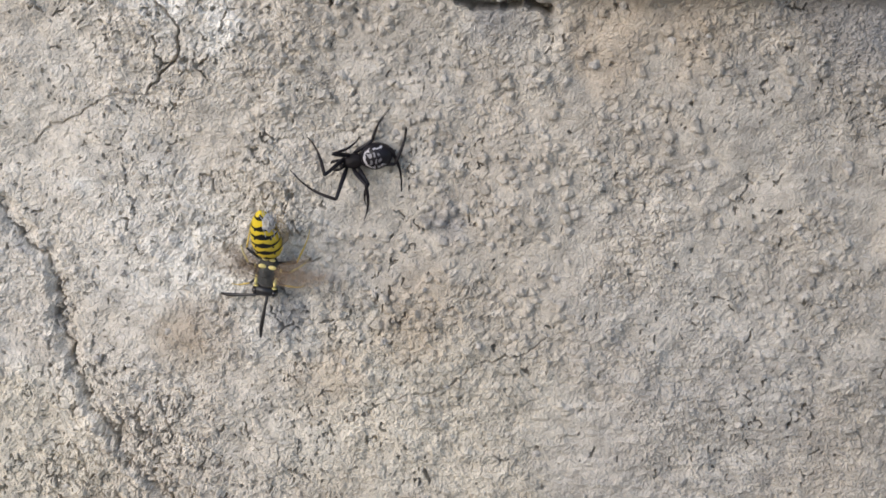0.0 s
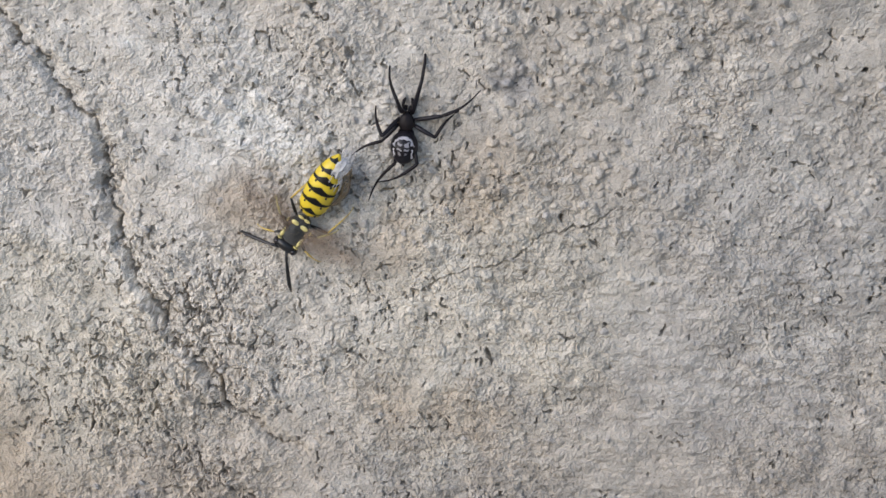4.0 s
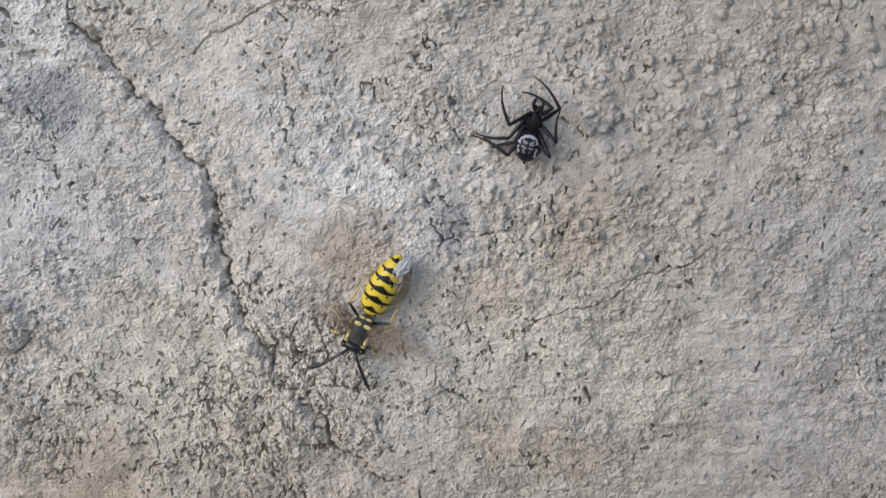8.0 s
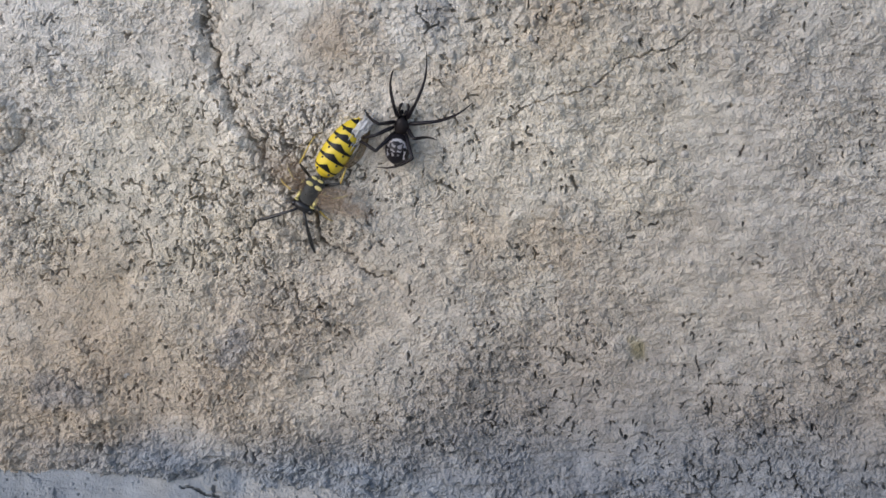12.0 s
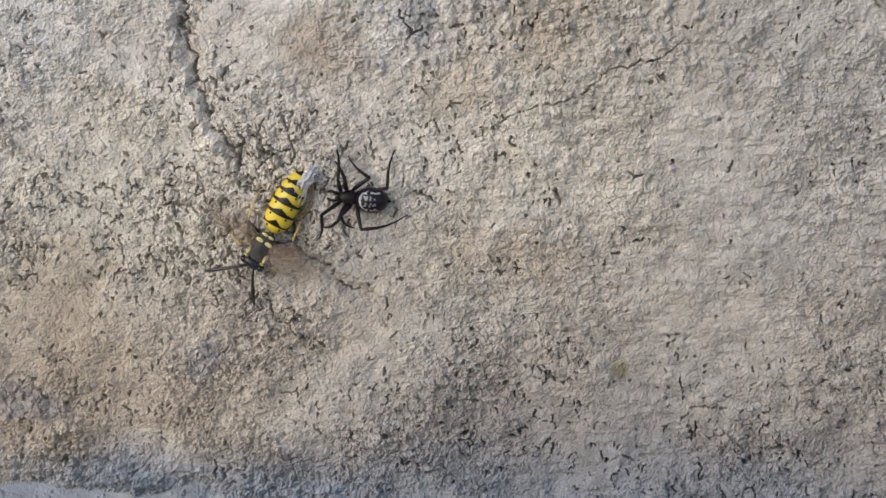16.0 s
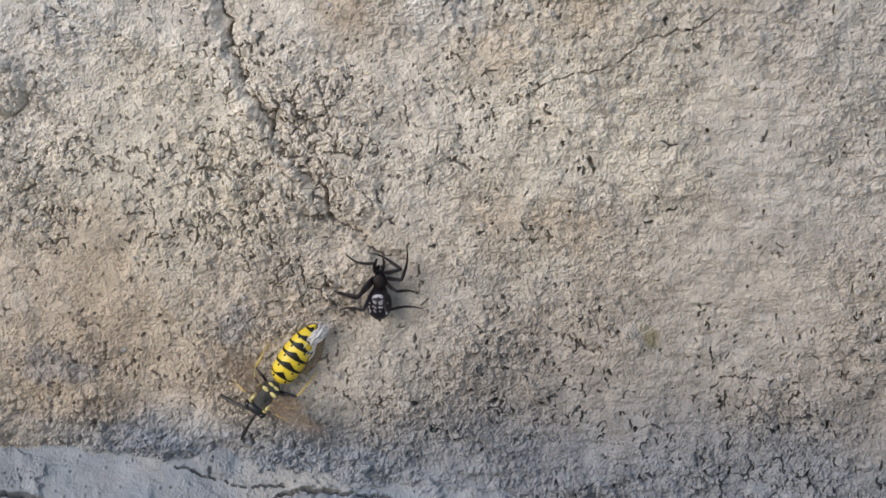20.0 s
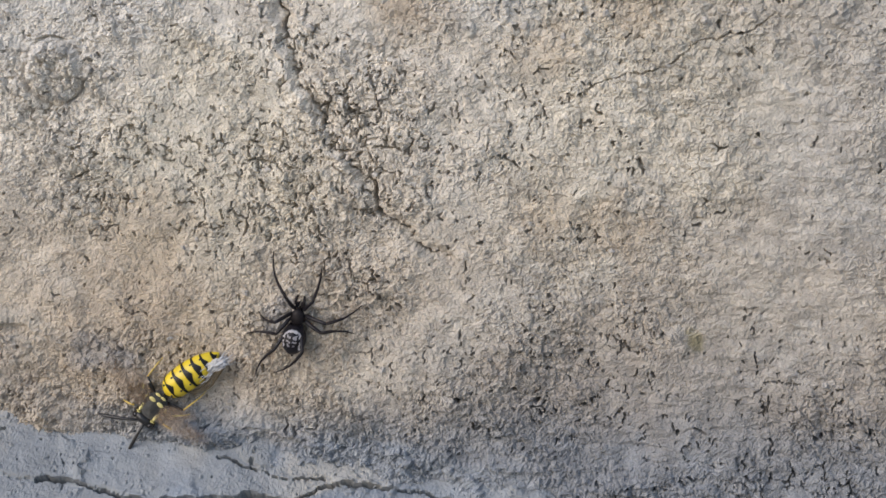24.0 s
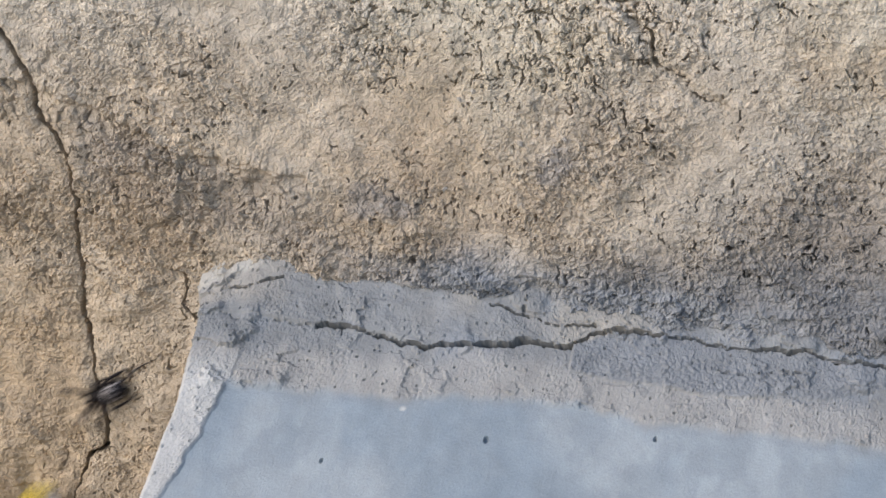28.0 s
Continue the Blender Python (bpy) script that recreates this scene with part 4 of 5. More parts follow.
# ---- what moves ----
def motions():
    # the wasp: seconds, place of the waist in millimetres, heading
    waist = [
        (0, 1.86, 493.3, -99.95), (0.5, 1.28, 492.56, -111.39), (1, 2.44, 492.55, -113.99), (1.5, 1.78, 489.84, -110.24), (2, 0.74, 489.05, -104.14),
        (2.5, 0.65, 487.14, -112.52), (3, -1.71, 482.27, -101.75), (3.5, -0.96, 481.5, -128.99), (5.5, -4.47, 476.97, -106.19), (6, -5.36, 477.51, -109.31),
        (6.5, -5.96, 476.91, -110.09), (7, -7.14, 473.61, -116.65), (7.5, -6.69, 471.84, -116.78), (8, -7.11, 473.06, -114.97), (8.5, -8.31, 471.31, -108.41),
        (9, -7.98, 470.64, -116.09), (9.5, -10.17, 468.92, -112.6), (10, -8.17, 467.95, -117.46), (10.5, -9.4, 466.4, -122.29), (11, -10.59, 464.74, -115.38),
        (11.5, -12.08, 464.77, -127.61), (12, -12.41, 463.27, -121.29), (12.5, -13.45, 462.02, -117.6), (14.5, -16.55, 458.89, -119.69), (15, -15.37, 459.42, -120.58),
        (15.5, -16.17, 458.2, -121.69), (16, -16.16, 456.58, -122.3), (16.5, -17.6, 456.79, -119.86), (17, -19.69, 455.75, -123.66), (17.5, -21.39, 455.31, -141.89),
        (18, -22.13, 454.52, -137.62), (18.5, -27.53, 447.31, -150.52), (19, -28.44, 447.97, -146), (19.5, -31.57, 445.33, -139.67), (19.8, -31.36, 446.75, -145.33),
        (19.9, -25.38, 433.91, -125.15), (20, -20.57, 430.74, -128.4), (20.1, -23.21, 431.47, -122.94), (20.5, -28.49, 432.14, -132.81), (21, -28.61, 429.98, -133.05),
        (21.5, -30.72, 428.23, -125.64), (22, -31.89, 427.15, -135.52), (22.5, -35.04, 426.62, -131.91), (24.5, -43.29, 426.66, -126.87), (25, -43.42, 425.85, -130.57),
        (25.5, -46.29, 426.27, -160.23), (26, -49.52, 425.83, -155.35), (26.5, -53.33, 426.6, -160.63), (27, -56.65, 427.09, -163.93), (27.5, -60.92, 429.89, -155.7),
        (27.9, -69.04, 429.94, -183.39), (28, -109.48, 378.81, -148.21), (28.1, -205.14, 278.58, -146.18),
    ]
    walk(wasp, [(t, on_wall(x, z, heading, 1.9)) for t, x, z, heading in waist])
    # abdomen: seconds, turn, lift
    tail = [
        (0, 9.48, 45), (0.5, 2.02, 43.21), (1, 8.23, 14.99), (1.5, -9.9, 29.28), (2, -14.44, 0),
        (2.5, -9.1, 28.86), (3, -8.62, 45), (3.5, 10.79, 32.06), (5.5, -11.77, 0), (6, -8.7, 4.34),
        (6.5, -11.59, 25.98), (7, -4.84, 18.48), (7.5, 1.31, 21.21), (8, -3.81, 12.82), (8.5, -12.63, 0),
        (9, 5.11, 28.19), (9.5, -7.94, 0), (10, -5.3, 17.39), (10.5, -2.59, 22.56), (11, -6.79, 39.52),
        (11.5, -0.02, 0), (12, -4.23, 0), (12.5, -11.08, 0), (14.5, -5.19, 6.86), (15, -3.09, 6.65),
        (15.5, -3.55, 20.15), (16, 4.64, 0), (16.5, -5.3, 40.72), (17, -1.7, 22.63), (17.5, 5.56, 7.16),
        (18, -12.4, 38.12), (18.5, 6.01, 20.15), (19, -8.15, 40.62), (19.5, -7.79, 0), (19.8, -0.09, 0),
        (19.9, 6.62, 0), (20, 5.74, 0), (20.1, -1.98, 0), (20.5, -0.17, 0), (21, 8.07, 37.49),
        (21.5, -7.46, 0), (22, 10.15, 0), (22.5, -1.05, 0), (24.5, -14.5, 0), (25, -7.19, 0),
        (25.5, 21.22, 0), (26, 12.52, 16.81), (26.5, 9.88, 14.13), (27, 14.7, 19.9), (27.5, 13.65, 9.5),
        (27.9, 3.32, 12.62), (28, 2.18, 33.78), (28.1, 1.8, 0),
    ]
    walk(wasp_abdomen, [(t, hinge((-0.3, 0, 0), turn, 0) @ pose(0, 0, 0, 0, rise, 0)) for t, turn, rise in tail])
    feeler = [
        (0, -1.95, 0), (1, 28.16, -21.13), (2, 16.41, -14.85), (3, 41.82, -16.14), (6, 22.51, 0),
        (7, 22.5, -22.79), (8, 41.26, -5.74), (9, 13, 0), (10, 66.91, 0), (11, -14.27, -0.73),
        (12, 42.16, 0), (15, 29.09, 0), (16, 26.75, -16.79), (17, 5.88, 0), (18, 1.82, -15.96),
        (19, 18.51, 0), (20, 7.35, -22.79), (21, 16.84, -8.85), (22, 5.4, 0), (25, 15.88, 0),
        (26, 30.46, 0), (27, 20.71, 0), (27.5, -0.36, 0), (27.9, 29.28, 0), (28, 26.26, 0),
        (28.1, 19.32, 0),
    ]
    walk(wasp_antennae[0], [(t, hinge((5.05, 0.45, 0.35), turn, rise)) for t, turn, rise in feeler])
    feeler = [
        (0, -72.61, -14.89), (1, -46.57, -14.52), (2, -65.41, 0), (3, -74.78, -22.79), (6, -48.49, 0),
        (7, -48.28, 0), (8, -34.69, 0), (9, -60.63, 0), (10, -28.78, -13.06), (11, -72.56, 0),
        (12, -40.9, 0), (15, -39.98, 0), (16, -46.57, 0), (17, -53.97, 0), (18, -45.84, 0),
        (19, -28.26, 0), (20, -66.84, -20.56), (21, -36.24, 0), (22, -46.88, 0), (25, -55.62, 0),
        (26, -32.83, 0), (27, -47.04, 0), (27.5, -52.06, 0), (27.9, -18.55, -10.25), (28, -31.08, -10.99),
        (28.1, -24.07, 0),
    ]
    walk(wasp_antennae[1], [(t, hinge((5.05, -0.45, 0.35), turn, rise)) for t, turn, rise in feeler])
    # wings buzz, legs scrabble
    for wing, side, hx in wasp_wings:
        sweep = 108 if hx > 2 else 124
        beat = ((0, 6), (80, 22), (0, 6), (-55, -4))
        walk(wing, [(k / 30, hinge((hx, side * 0.95, 1.1), side * (sweep - beat[(k + (side > 0) * 2) % 4][0]), 8 + beat[k % 4][1])) for k in range(842)])
    for thigh, side, n in wasp_legs:
        hx, az = ((3.0, 60), (1.9, 95), (0.8, 118))[n]
        walk(thigh, [(k / 4, hinge((hx, side * 1.0, -0.6), side * (az + 14 * math.sin(1.9 * k + 2 * n + side)), 12 + 8 * math.cos(2.3 * k + n))) for k in range(113)])
    # the spider: seconds, place in millimetres, heading
    steps = [
        (0, 13.06, 506.2, -164.71), (0.5, 8.8, 505.25, -96.4), (1, 11.4, 501.59, -113.39), (1.5, 13.11, 499.63, -134.29), (1.75, 13.2, 498.78, -202.21),
        (2, 13.29, 497.93, -270.12), (2.5, 12.21, 498.58, -293.82), (3, 9.89, 494.82, -273.16), (3.5, 11.67, 493.46, -275.33), (5.5, 9.91, 490.27, -271.19),
        (6, 12.89, 494.3, -284.68), (6.5, 18.71, 497.92, -291.58), (7, 18.82, 497.84, -290.62), (7.5, 17.47, 495.55, -299.66), (8, 14.8, 498.8, -283.98),
        (8.5, 15.78, 495.72, -314.76), (8.75, 12.56, 490.72, -385.86), (9, 9.34, 485.72, -456.96), (9.5, 2.64, 477.87, -410.11), (10, 3.08, 476.64, -335.99),
        (10.5, -0.53, 474.64, -329.04), (11, -1.64, 473.66, -292.37), (11.5, -1.19, 474.33, -287.92), (12, -1.15, 470.04, -280.34), (12.5, -0.84, 471.1, -275.6),
        (14.5, 6.15, 468.95, -306.78), (14.75, 2.76, 468.38, -257.81), (15, -0.64, 467.81, -208.85), (15.5, -3.93, 464.86, -187.97), (16, -5.46, 461.6, -184.35),
        (16.5, -5.14, 462.8, -260.4), (17, -5.76, 461.52, -288.94), (17.5, -7.75, 459.92, -298.31), (18, -8.74, 458.95, -274.39), (18.5, -7.29, 452.95, -276.62),
        (19, -13.44, 452.33, -281.18), (19.5, -15.81, 452.13, -295.36), (19.9, -12.05, 444.65, -285.02), (20, -6.26, 445.47, -269.81), (20.1, -14.49, 450.16, -280.35),
        (20.5, -8.44, 449.53, -278.99), (21, -6.36, 451.6, -290.23), (21.5, -4.03, 451.43, -278.76), (22, -2.91, 451.46, -275.97), (22.5, -3.06, 452.04, -279.88),
        (24.5, -29.91, 433.78, -274.58), (25, -31.35, 431.83, -265.08), (25.5, -31.87, 432.63, -268.83), (26, -36.23, 429.85, -268.48), (26.5, -31.6, 431.35, -264.98),
        (27, -35.61, 429.84, -294.16), (27.5, -36.49, 432.7, -292.66), (27.9, -57.7, 411.54, -288.69), (27.95, -76.5, 405.2, -223.65), (28, -95.3, 398.87, -158.61),
        (28.1, -174.54, 349.3, -157.54),
    ]
    walk(spider, [(t, on_wall(x, z, heading)) for t, x, z, heading in steps])
    # its legs: seconds, turn and rise of the thigh, turn and rise of the shin
    gaits = [
        [
            (0, 58.2, 37.8, -42, -16.5), (0.5, 57.6, 33.2, 13.1, -21.9), (1, 57, 28.6, 68.1, -27.3), (2, 8.9, 62, 42.9, -45.8), (3, -27.6, 62, 8.7, -45.8),
            (4.5, 35, 62, 27.1, -45.8), (6, 97.6, 62, 45.4, -45.8), (7, 137.2, 55.3, 91.2, -42.7), (8, 127.5, 53.6, 25.7, -41.8), (8.5, 51.1, 57.8, 23.7, -43.8),
            (9, -25.2, 62, 21.7, -45.8), (9.5, 18.1, 62, 37.6, -45.8), (10, 61.4, 62, 53.5, -45.8), (11, 36.8, 59.1, 32.3, -44.5), (12, 8.5, 62, 15, -45.8),
            (15, 68.6, 49.6, 61.4, -39.7), (16, 37.1, 62, 72.7, -45.8), (17, 114.9, 62, 96.7, -45.8), (18, 134.9, 62, 55.4, -45.8), (19, 85.6, 62, 30.6, -45.8),
            (19.5, 36, 62, 59.1, -45.5), (20, -13.5, 62, 87.6, -45.2), (20.5, 51.4, 58.2, 77.3, -43.7), (21, 116.3, 54.4, 67, -42.3), (22, 72, 46.5, 60.5, -17.8),
            (23.5, 30.7, 54.2, 45.6, -31.8), (25, -10.6, 62, 30.7, -45.8), (26, -37.3, 62, 63, -45.8), (26.3, 20, 62, 56.4, -45.8), (26.7, 77.2, 62, 49.7, -45.8),
            (27, 134.4, 62, 43.1, -45.8), (27.5, 122.2, 60.3, 81.9, -45.1), (27.9, 107.9, 58.7, 71.5, -44.3), (28, 41.4, 47.7, 23.5, -38.7), (28.1, 35.8, 29.5, 20.2, -13.9),
        ],
        [
            (0, 129.2, 47.2, 68.6, -21), (0.5, 115.8, 41, 136.1, -27.6), (1, 102.4, 34.8, 203.5, -34.3), (1.3, 98, 38.5, 262.3, -36.6), (1.7, 93.5, 42.3, 321.1, -38.9),
            (2, 89.1, 46, 379.9, -41.2), (3, 130.3, 47.7, 347.1, -42.2), (4.5, 140.8, 43, 401.2, -39.4), (6, 151.4, 38.3, 455.3, -36.5), (7, 150.8, 49.2, 465, -22.2),
            (8, 151.7, 9.9, 455.7, -17.9), (9, 91.3, 47.2, 506.9, -41.9), (10, 129, 60.3, 495.3, -49), (11, 119.2, 54.4, 547.6, -46), (11.5, 107.5, 58, 484.8, -47.8),
            (12, 95.7, 61.7, 422.1, -49.7), (15, 97.7, 44.6, 403.2, -20.2), (16, 77.8, 60.5, 389.4, -49.1), (16.5, 110.8, 60.6, 439.2, -36.9), (17, 143.9, 60.7, 489, -24.6),
            (18, 129.1, 42.1, 495.7, -38.8), (19, 145.1, 26.6, 417.9, -29), (20, 142.4, 49.2, 454.5, -43.1), (21, 137.9, 38.8, 483.2, -9.9), (22, 123.6, 62, 441, -49.8),
            (25, 125.9, 62, 454.8, -49.8), (26, 147.9, 62, 447.1, -49.8), (27, 131.6, 52.4, 478.6, -44.9), (27.5, 166, 15.6, 483.3, -9.9), (27.9, 140, 26.1, 498.1, -28.6),
            (27.9, 99.1, 44.1, 437.8, -39.2), (28, 58.1, 62, 377.6, -49.8), (28.1, 51.7, 54.2, 375.7, -38.7),
        ],
        [
            (0, 118.8, 43.2, 64.9, -34.8), (0.3, 126, 32.3, 124, -30.2), (0.7, 133.2, 21.3, 183.1, -25.5), (1, 140.4, 10.4, 242.2, -20.9), (1.3, 142.4, 10.3, 297.3, -20.8),
            (1.7, 144.5, 10.1, 352.3, -20.7), (2, 146.6, 9.9, 407.4, -20.6), (3, 131.4, 9.9, 474.3, -9.9), (6, 167.4, 9.9, 486.1, -9.9), (7, 119.5, 9.9, 410.4, -20.6),
            (8, 163, 9.9, 485.7, -20.6), (9, 137.6, 9.9, 536, -9.9), (9.5, 148.5, 21, 484.2, -22.9), (10, 159.3, 32.1, 432.4, -35.9), (10.5, 151.6, 41.7, 480, -22.9),
            (11, 144, 51.3, 527.7, -9.9), (12, 121.7, 31.4, 487.8, -35.4), (13.5, 115.2, 33.7, 445.5, -31), (15, 108.8, 35.9, 403.3, -26.6), (16, 52.3, 62, 480.8, -54.6),
            (16.5, 97.3, 36, 498.2, -32.4), (17, 142.3, 9.9, 515.6, -10.3), (18, 123.7, 9.9, 466.8, -9.9), (19, 161.6, 9.9, 475, -9.9), (20, 135.3, 9.9, 443.8, -20.6),
            (21, 168.4, 9.9, 513.3, -9.9), (22, 127.4, 39.9, 475.2, -9.9), (25, 155.2, 9.9, 458.1, -10.3), (26, 128, 54.1, 480.7, -44.6), (27, 169.1, 55.8, 522, -51.1),
            (27.5, 180.6, 9.9, 519.2, -20.6), (27.9, 150.5, 19.9, 498.8, -13.7), (27.9, 123.1, 35.4, 444.5, -31), (28, 95.7, 50.9, 390.2, -48.2), (28.1, 91.5, 42.4, 385.2, -40.9),
        ],
        [
            (0, 168.5, 9.9, -117.4, -16.6), (1, 150.5, 18.7, -167.5, -15.6), (1.5, 149.1, 14.3, -230.1, -16.1), (2, 147.6, 9.9, -292.7, -16.6), (3, 177.2, 9.9, -247.6, -8.3),
            (4.5, 176, 9.9, -185.4, -12.4), (6, 174.8, 9.9, -123.3, -16.6), (7, 158.4, 9.9, -198.6, -16.6), (7.5, 158.8, 9.9, -239.3, -16.6), (8, 159.3, 9.9, -280, -16.6),
            (8.5, 153.1, 22.9, -233, -25), (9, 146.9, 35.9, -185.9, -33.5), (10, 163.8, 39.7, -194.9, -36.2), (11, 140.5, 62, -204, -48.7), (12, 142.9, 44, -272.9, -38.9),
            (13, 137.7, 41, -329, -37), (14, 132.5, 38.1, -385, -35.2), (15, 127.4, 35.2, -441.1, -33.4), (16, 113.9, 42.5, -520.1, -19), (17, 142.1, 26.4, -528.6, -27.6),
            (17.5, 139.6, 18.2, -576.6, -22.1), (18, 137, 9.9, -624.6, -16.6), (19, 159.5, 9.9, -614.1, -8.3), (20, 157.4, 54.5, -611.9, -44.8), (21, 167.2, 14.8, -573.7, -9.9),
            (22, 145, 50.6, -571.2, -42.8), (25, 163.7, 9.9, -585.7, -16.6), (26, 164, 36.1, -614.4, -9.9), (27, 168, 46.3, -576.6, -40.2), (27.5, 186.9, 9.9, -584.1, -8.3),
            (27.9, 163.3, 44.7, -569.6, -39.3), (28, 142.7, 56.9, -523.1, -46.2), (28.1, 144, 48.4, -523.3, -41.5),
        ],
        [
            (0, 20.1, 59.6, -67.3, -44.8), (1, -10.8, 62, -22.8, -45.8), (2, -29.4, 9.9, -17.9, -7.6), (3, -24.9, 9.9, -7.7, -15.2), (6, 11.5, 45.2, 45.1, -37.3),
            (7, -12.2, 61.8, 45.6, -45.7), (8, -36.8, 62, 87.9, -45.8), (8.3, -39.8, 56.5, 145.1, -43), (8.7, -42.8, 50.9, 202.3, -40.2), (9, -45.8, 45.4, 259.5, -37.4),
            (9.5, -43.8, 53.7, 327.7, -41.6), (10, -41.8, 62, 395.9, -45.8), (11, -22.8, 60.8, 363.2, -35.9), (12, -24.3, 51.7, 358.8, -21.1), (15, 8.9, 62, 374.5, -43.9),
            (15.5, -42.4, 62, 333.9, -44.9), (16, -93.7, 62, 293.2, -45.8), (16.5, -41.8, 56.5, 343.7, -33), (17, 10.2, 51, 394.2, -20.2), (18, -16.1, 58.1, 373.3, -23.4),
            (19, -27.5, 54.7, 386.6, -42.4), (20, -64.9, 49.2, 437.2, -39.5), (20.5, -5.5, 44.7, 413.7, -28.4), (21, 54, 40.3, 390.3, -17.2), (21.5, 2.5, 49.9, 359.3, -31),
            (22, -49, 59.6, 328.2, -44.7), (25, -36.2, 40.4, 382.8, -34.5), (26, -45.9, 9.9, 351.7, -15.2), (27, -30.7, 17.3, 406.1, -20), (27.5, 32, 62, 459.3, -45.8),
            (27.9, -43.3, 62, 424.7, -45.8), (28, -70.9, 62, 370.1, -45.8), (28.1, -71, 62, 364.2, -45.8),
        ],
        [
            (0, -38.8, 62, -167.5, -49.8), (1, -48.1, 50.1, -91.2, -43.6), (1.5, -94.8, 53.9, -106.1, -45.7), (2, -141.5, 57.8, -120.9, -47.8), (3, -74, 9.9, -56.2, -9.9),
            (6, -83.9, 36.8, -6.7, -9.9), (7, -114.2, 62, 19.8, -45.3), (8, -38.2, 36, 54.9, -17.5), (8.5, -59.5, 39.2, 115.6, -28.3), (9, -80.7, 42.4, 176.3, -39),
            (9.3, -84.3, 31.6, 230.9, -32), (9.7, -87.9, 20.8, 285.5, -24.9), (10, -91.5, 9.9, 340.1, -17.9), (11, -86.1, 27.6, 295.7, -9.9), (12, -73.7, 9.9, 304.9, -9.9),
            (15, -107, 51, 293.7, -44.1), (16, -99.4, 62, 323.3, -49.8), (17, -64.5, 9.9, 314.8, -9.9), (18, -101.5, 14.5, 293.1, -11.1), (19, -69.2, 49.9, 290.9, -43.5),
            (20, -80.1, 48, 358.8, -42.4), (21, -44.2, 39.5, 328, -9.9), (22, -79.1, 62, 296.2, -49.8), (25, -92.4, 9.9, 308.2, -9.9), (26, -66.2, 9.9, 310.1, -9.9),
            (27, -47.4, 9.9, 347.5, -9.9), (27.5, -40, 9.9, 353.4, -9.9), (27.7, -51.6, 30.3, 307.4, -26.9), (27.9, -63.1, 50.6, 261.3, -43.9), (27.9, -105.3, 44.6, 222.3, -40.3),
            (28, -147.5, 38.5, 183.2, -36.6), (28.1, -149.7, 9.9, 182.5, -17.9),
        ],
        [
            (0, -159.7, 9.9, -133.3, -9.9), (0.5, -118.9, 9.9, -106.7, -15.3), (1, -78.1, 9.9, -80.2, -20.6), (1.5, -119.4, 23.2, -114.3, -29.7), (2, -160.7, 36.5, -148.4, -38.8),
            (2.5, -134.6, 23.2, -80.3, -29.7), (3, -108.4, 9.9, -12.3, -20.6), (4.5, -116.9, 13.3, -60.3, -16.6), (6, -125.4, 16.6, -108.4, -12.6), (7, -90.7, 32, -39.4, -35.8),
            (8, -120.2, 26.4, 5.8, -16), (8.3, -122.8, 20.9, -52.3, -17.5), (8.7, -125.3, 15.4, -110.4, -19.1), (9, -127.9, 9.9, -168.6, -20.6), (10, -80.3, 39, -92, -40.5),
            (11, -128.7, 53, -131.3, -49.4), (12, -118.8, 62, -96.7, -54.6), (15, -129, 46.1, -74.3, -17.5), (16, -139, 9.9, -40, -10.3), (17, -111.5, 9.9, -68.5, -10.3),
            (18, -150.1, 34.7, -89, -37.3), (19, -111.3, 24.5, -74.4, -15.3), (20, -106.7, 56.9, -113, -51.8), (21, -105.8, 59.3, -90.6, -53.1), (22, -105.7, 50.9, -91.6, -48.2),
            (25, -112.6, 9.9, -80.5, -10.3), (26, -98.1, 9.9, -67.7, -9.9), (27, -105.8, 25.3, -30.7, -15.6), (27.5, -68.6, 9.9, -30.5, -9.9), (27.7, -68.7, 28.8, -75.4, -27.4),
            (27.9, -68.9, 47.7, -120.2, -44.8), (27.9, -114, 28.8, -148.1, -27.6), (28, -159, 9.9, -175.9, -10.3), (28.1, -160.6, 9.9, -174, -9.9),
        ],
        [
            (0, 176.6, 9.9, 84.6, -16.6), (0.5, 196.5, 9.9, 133.3, -13.3), (1, 216.4, 9.9, 182, -9.9), (2, 208.4, 58.2, 150.3, -46.9), (3, 195.7, 18.2, 128.2, -22.2),
            (6, 205.5, 18.3, 119.2, -11.1), (7, 221.1, 9.9, 195.9, -16.6), (7.5, 222.4, 24.1, 122.6, -26), (8, 223.6, 38.3, 49.4, -35.4), (8.5, 217.5, 24.1, 110.4, -26),
            (9, 211.3, 9.9, 171.4, -16.6), (10, 191.4, 9.9, 139.5, -8.3), (11, 203.3, 9.9, 158.3, -9.9), (12, 213.8, 42.9, 118.5, -27.9), (15, 198.3, 9.9, 102.7, -16.6),
            (15.5, 196.6, 9.9, 182.1, -16.6), (16, 194.8, 9.9, 261.5, -16.6), (16.5, 192.9, 21.9, 200.1, -24.6), (17, 191.1, 33.9, 138.7, -32.6), (18, 194.1, 38.7, 125.2, -35.6),
            (19, 196.6, 31.1, 140.8, -30.7), (19.5, 196.7, 44.3, 200.7, -38.6), (20, 196.9, 57.4, 260.6, -46.5), (20.5, 204.7, 44.6, 208.4, -38.8), (21, 212.6, 31.8, 156.1, -31.2),
            (22, 214.9, 40.9, 153.8, -37), (25, 194.7, 38.7, 132.8, -17.8), (26, 220.7, 62, 164.7, -48.7), (27, 232.6, 62, 136.2, -48.7), (27.2, 243.7, 59.9, 211.7, -46.4),
            (27.5, 254.9, 57.9, 287.2, -44.1), (27.9, 207, 58.8, 230.3, -47.2), (28, 184.7, 9.9, 193.6, -9.9), (28.1, 184.8, 9.9, 191.4, -9.9),
        ],
    ]
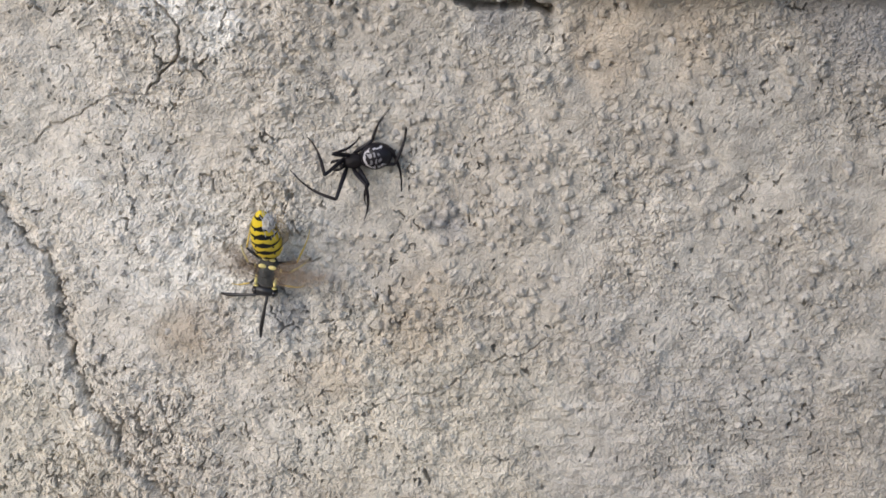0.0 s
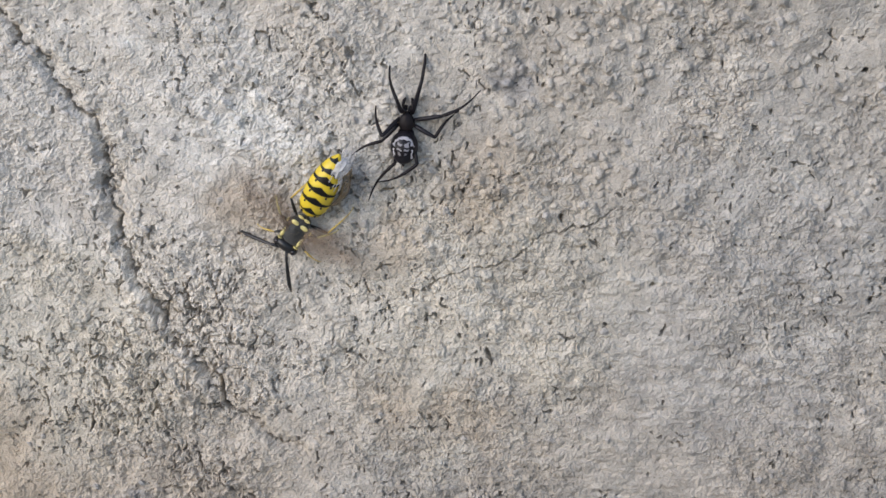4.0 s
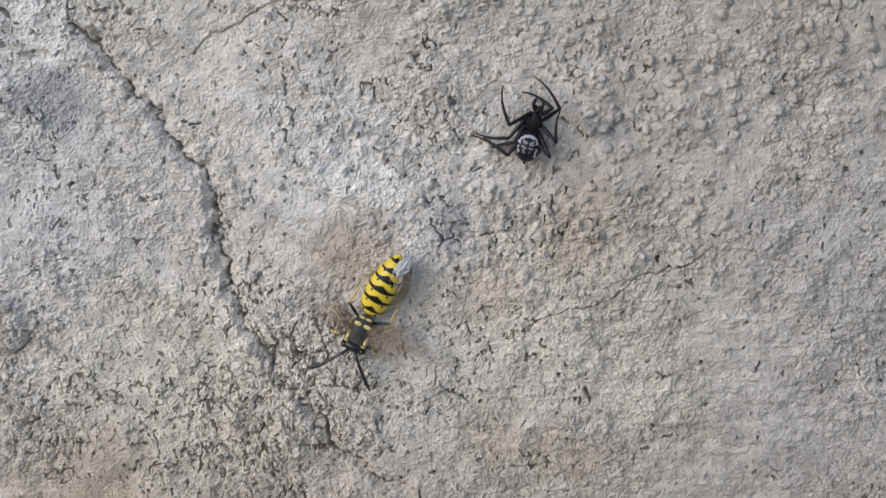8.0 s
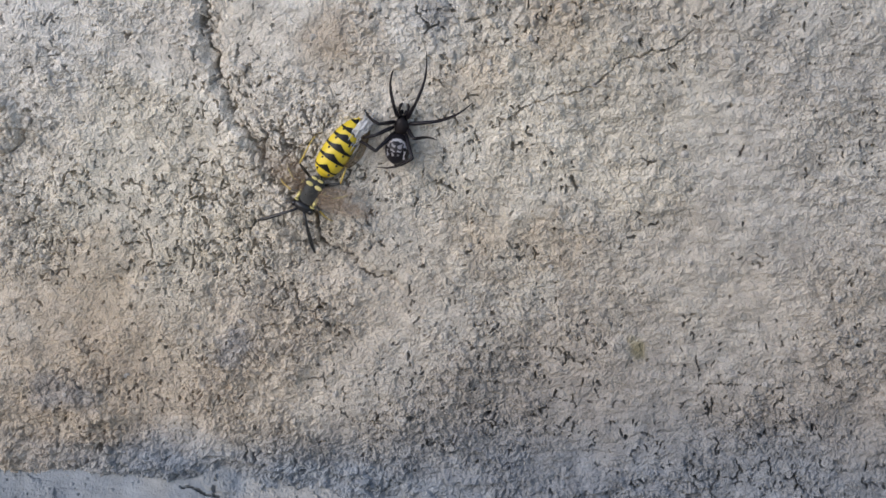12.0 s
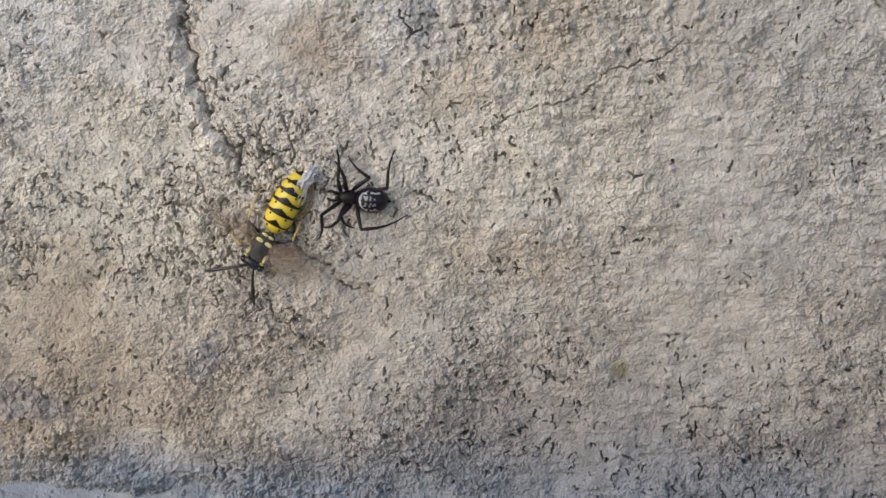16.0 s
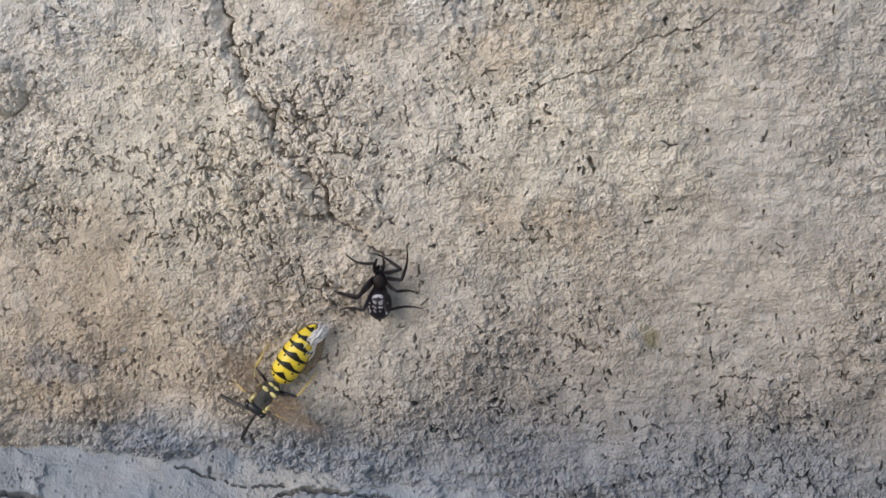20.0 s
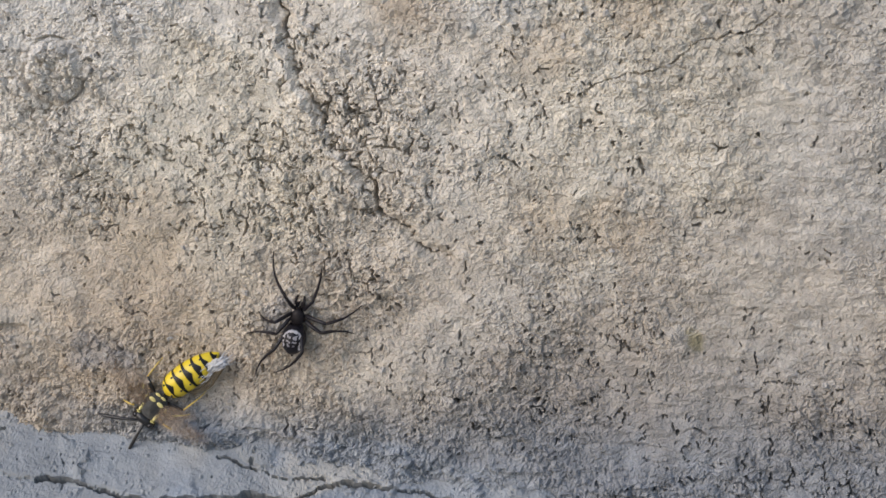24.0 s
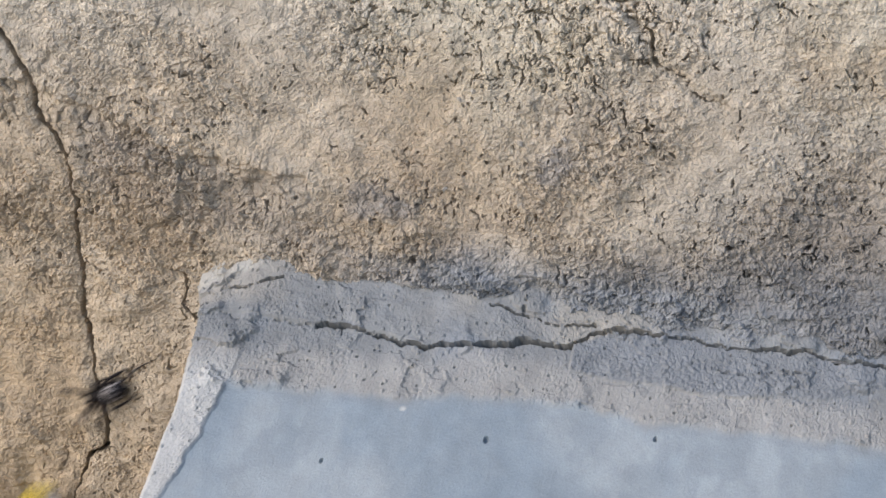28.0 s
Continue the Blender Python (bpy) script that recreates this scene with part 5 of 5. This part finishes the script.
    for (thigh, shin, hip, reach), gait in zip(spider_legs, gaits):
        walk(thigh, [(t, hinge(hip, a, b)) for t, a, b, c, d in gait])
        knee = Matrix.Translation((reach * MM, 0, 0))
        walk(shin, [(t, knee @ hinge((0, 0, 0), a, b).inverted() @ hinge((0, 0, 0), c, d)) for t, a, b, c, d in gait])


motions()
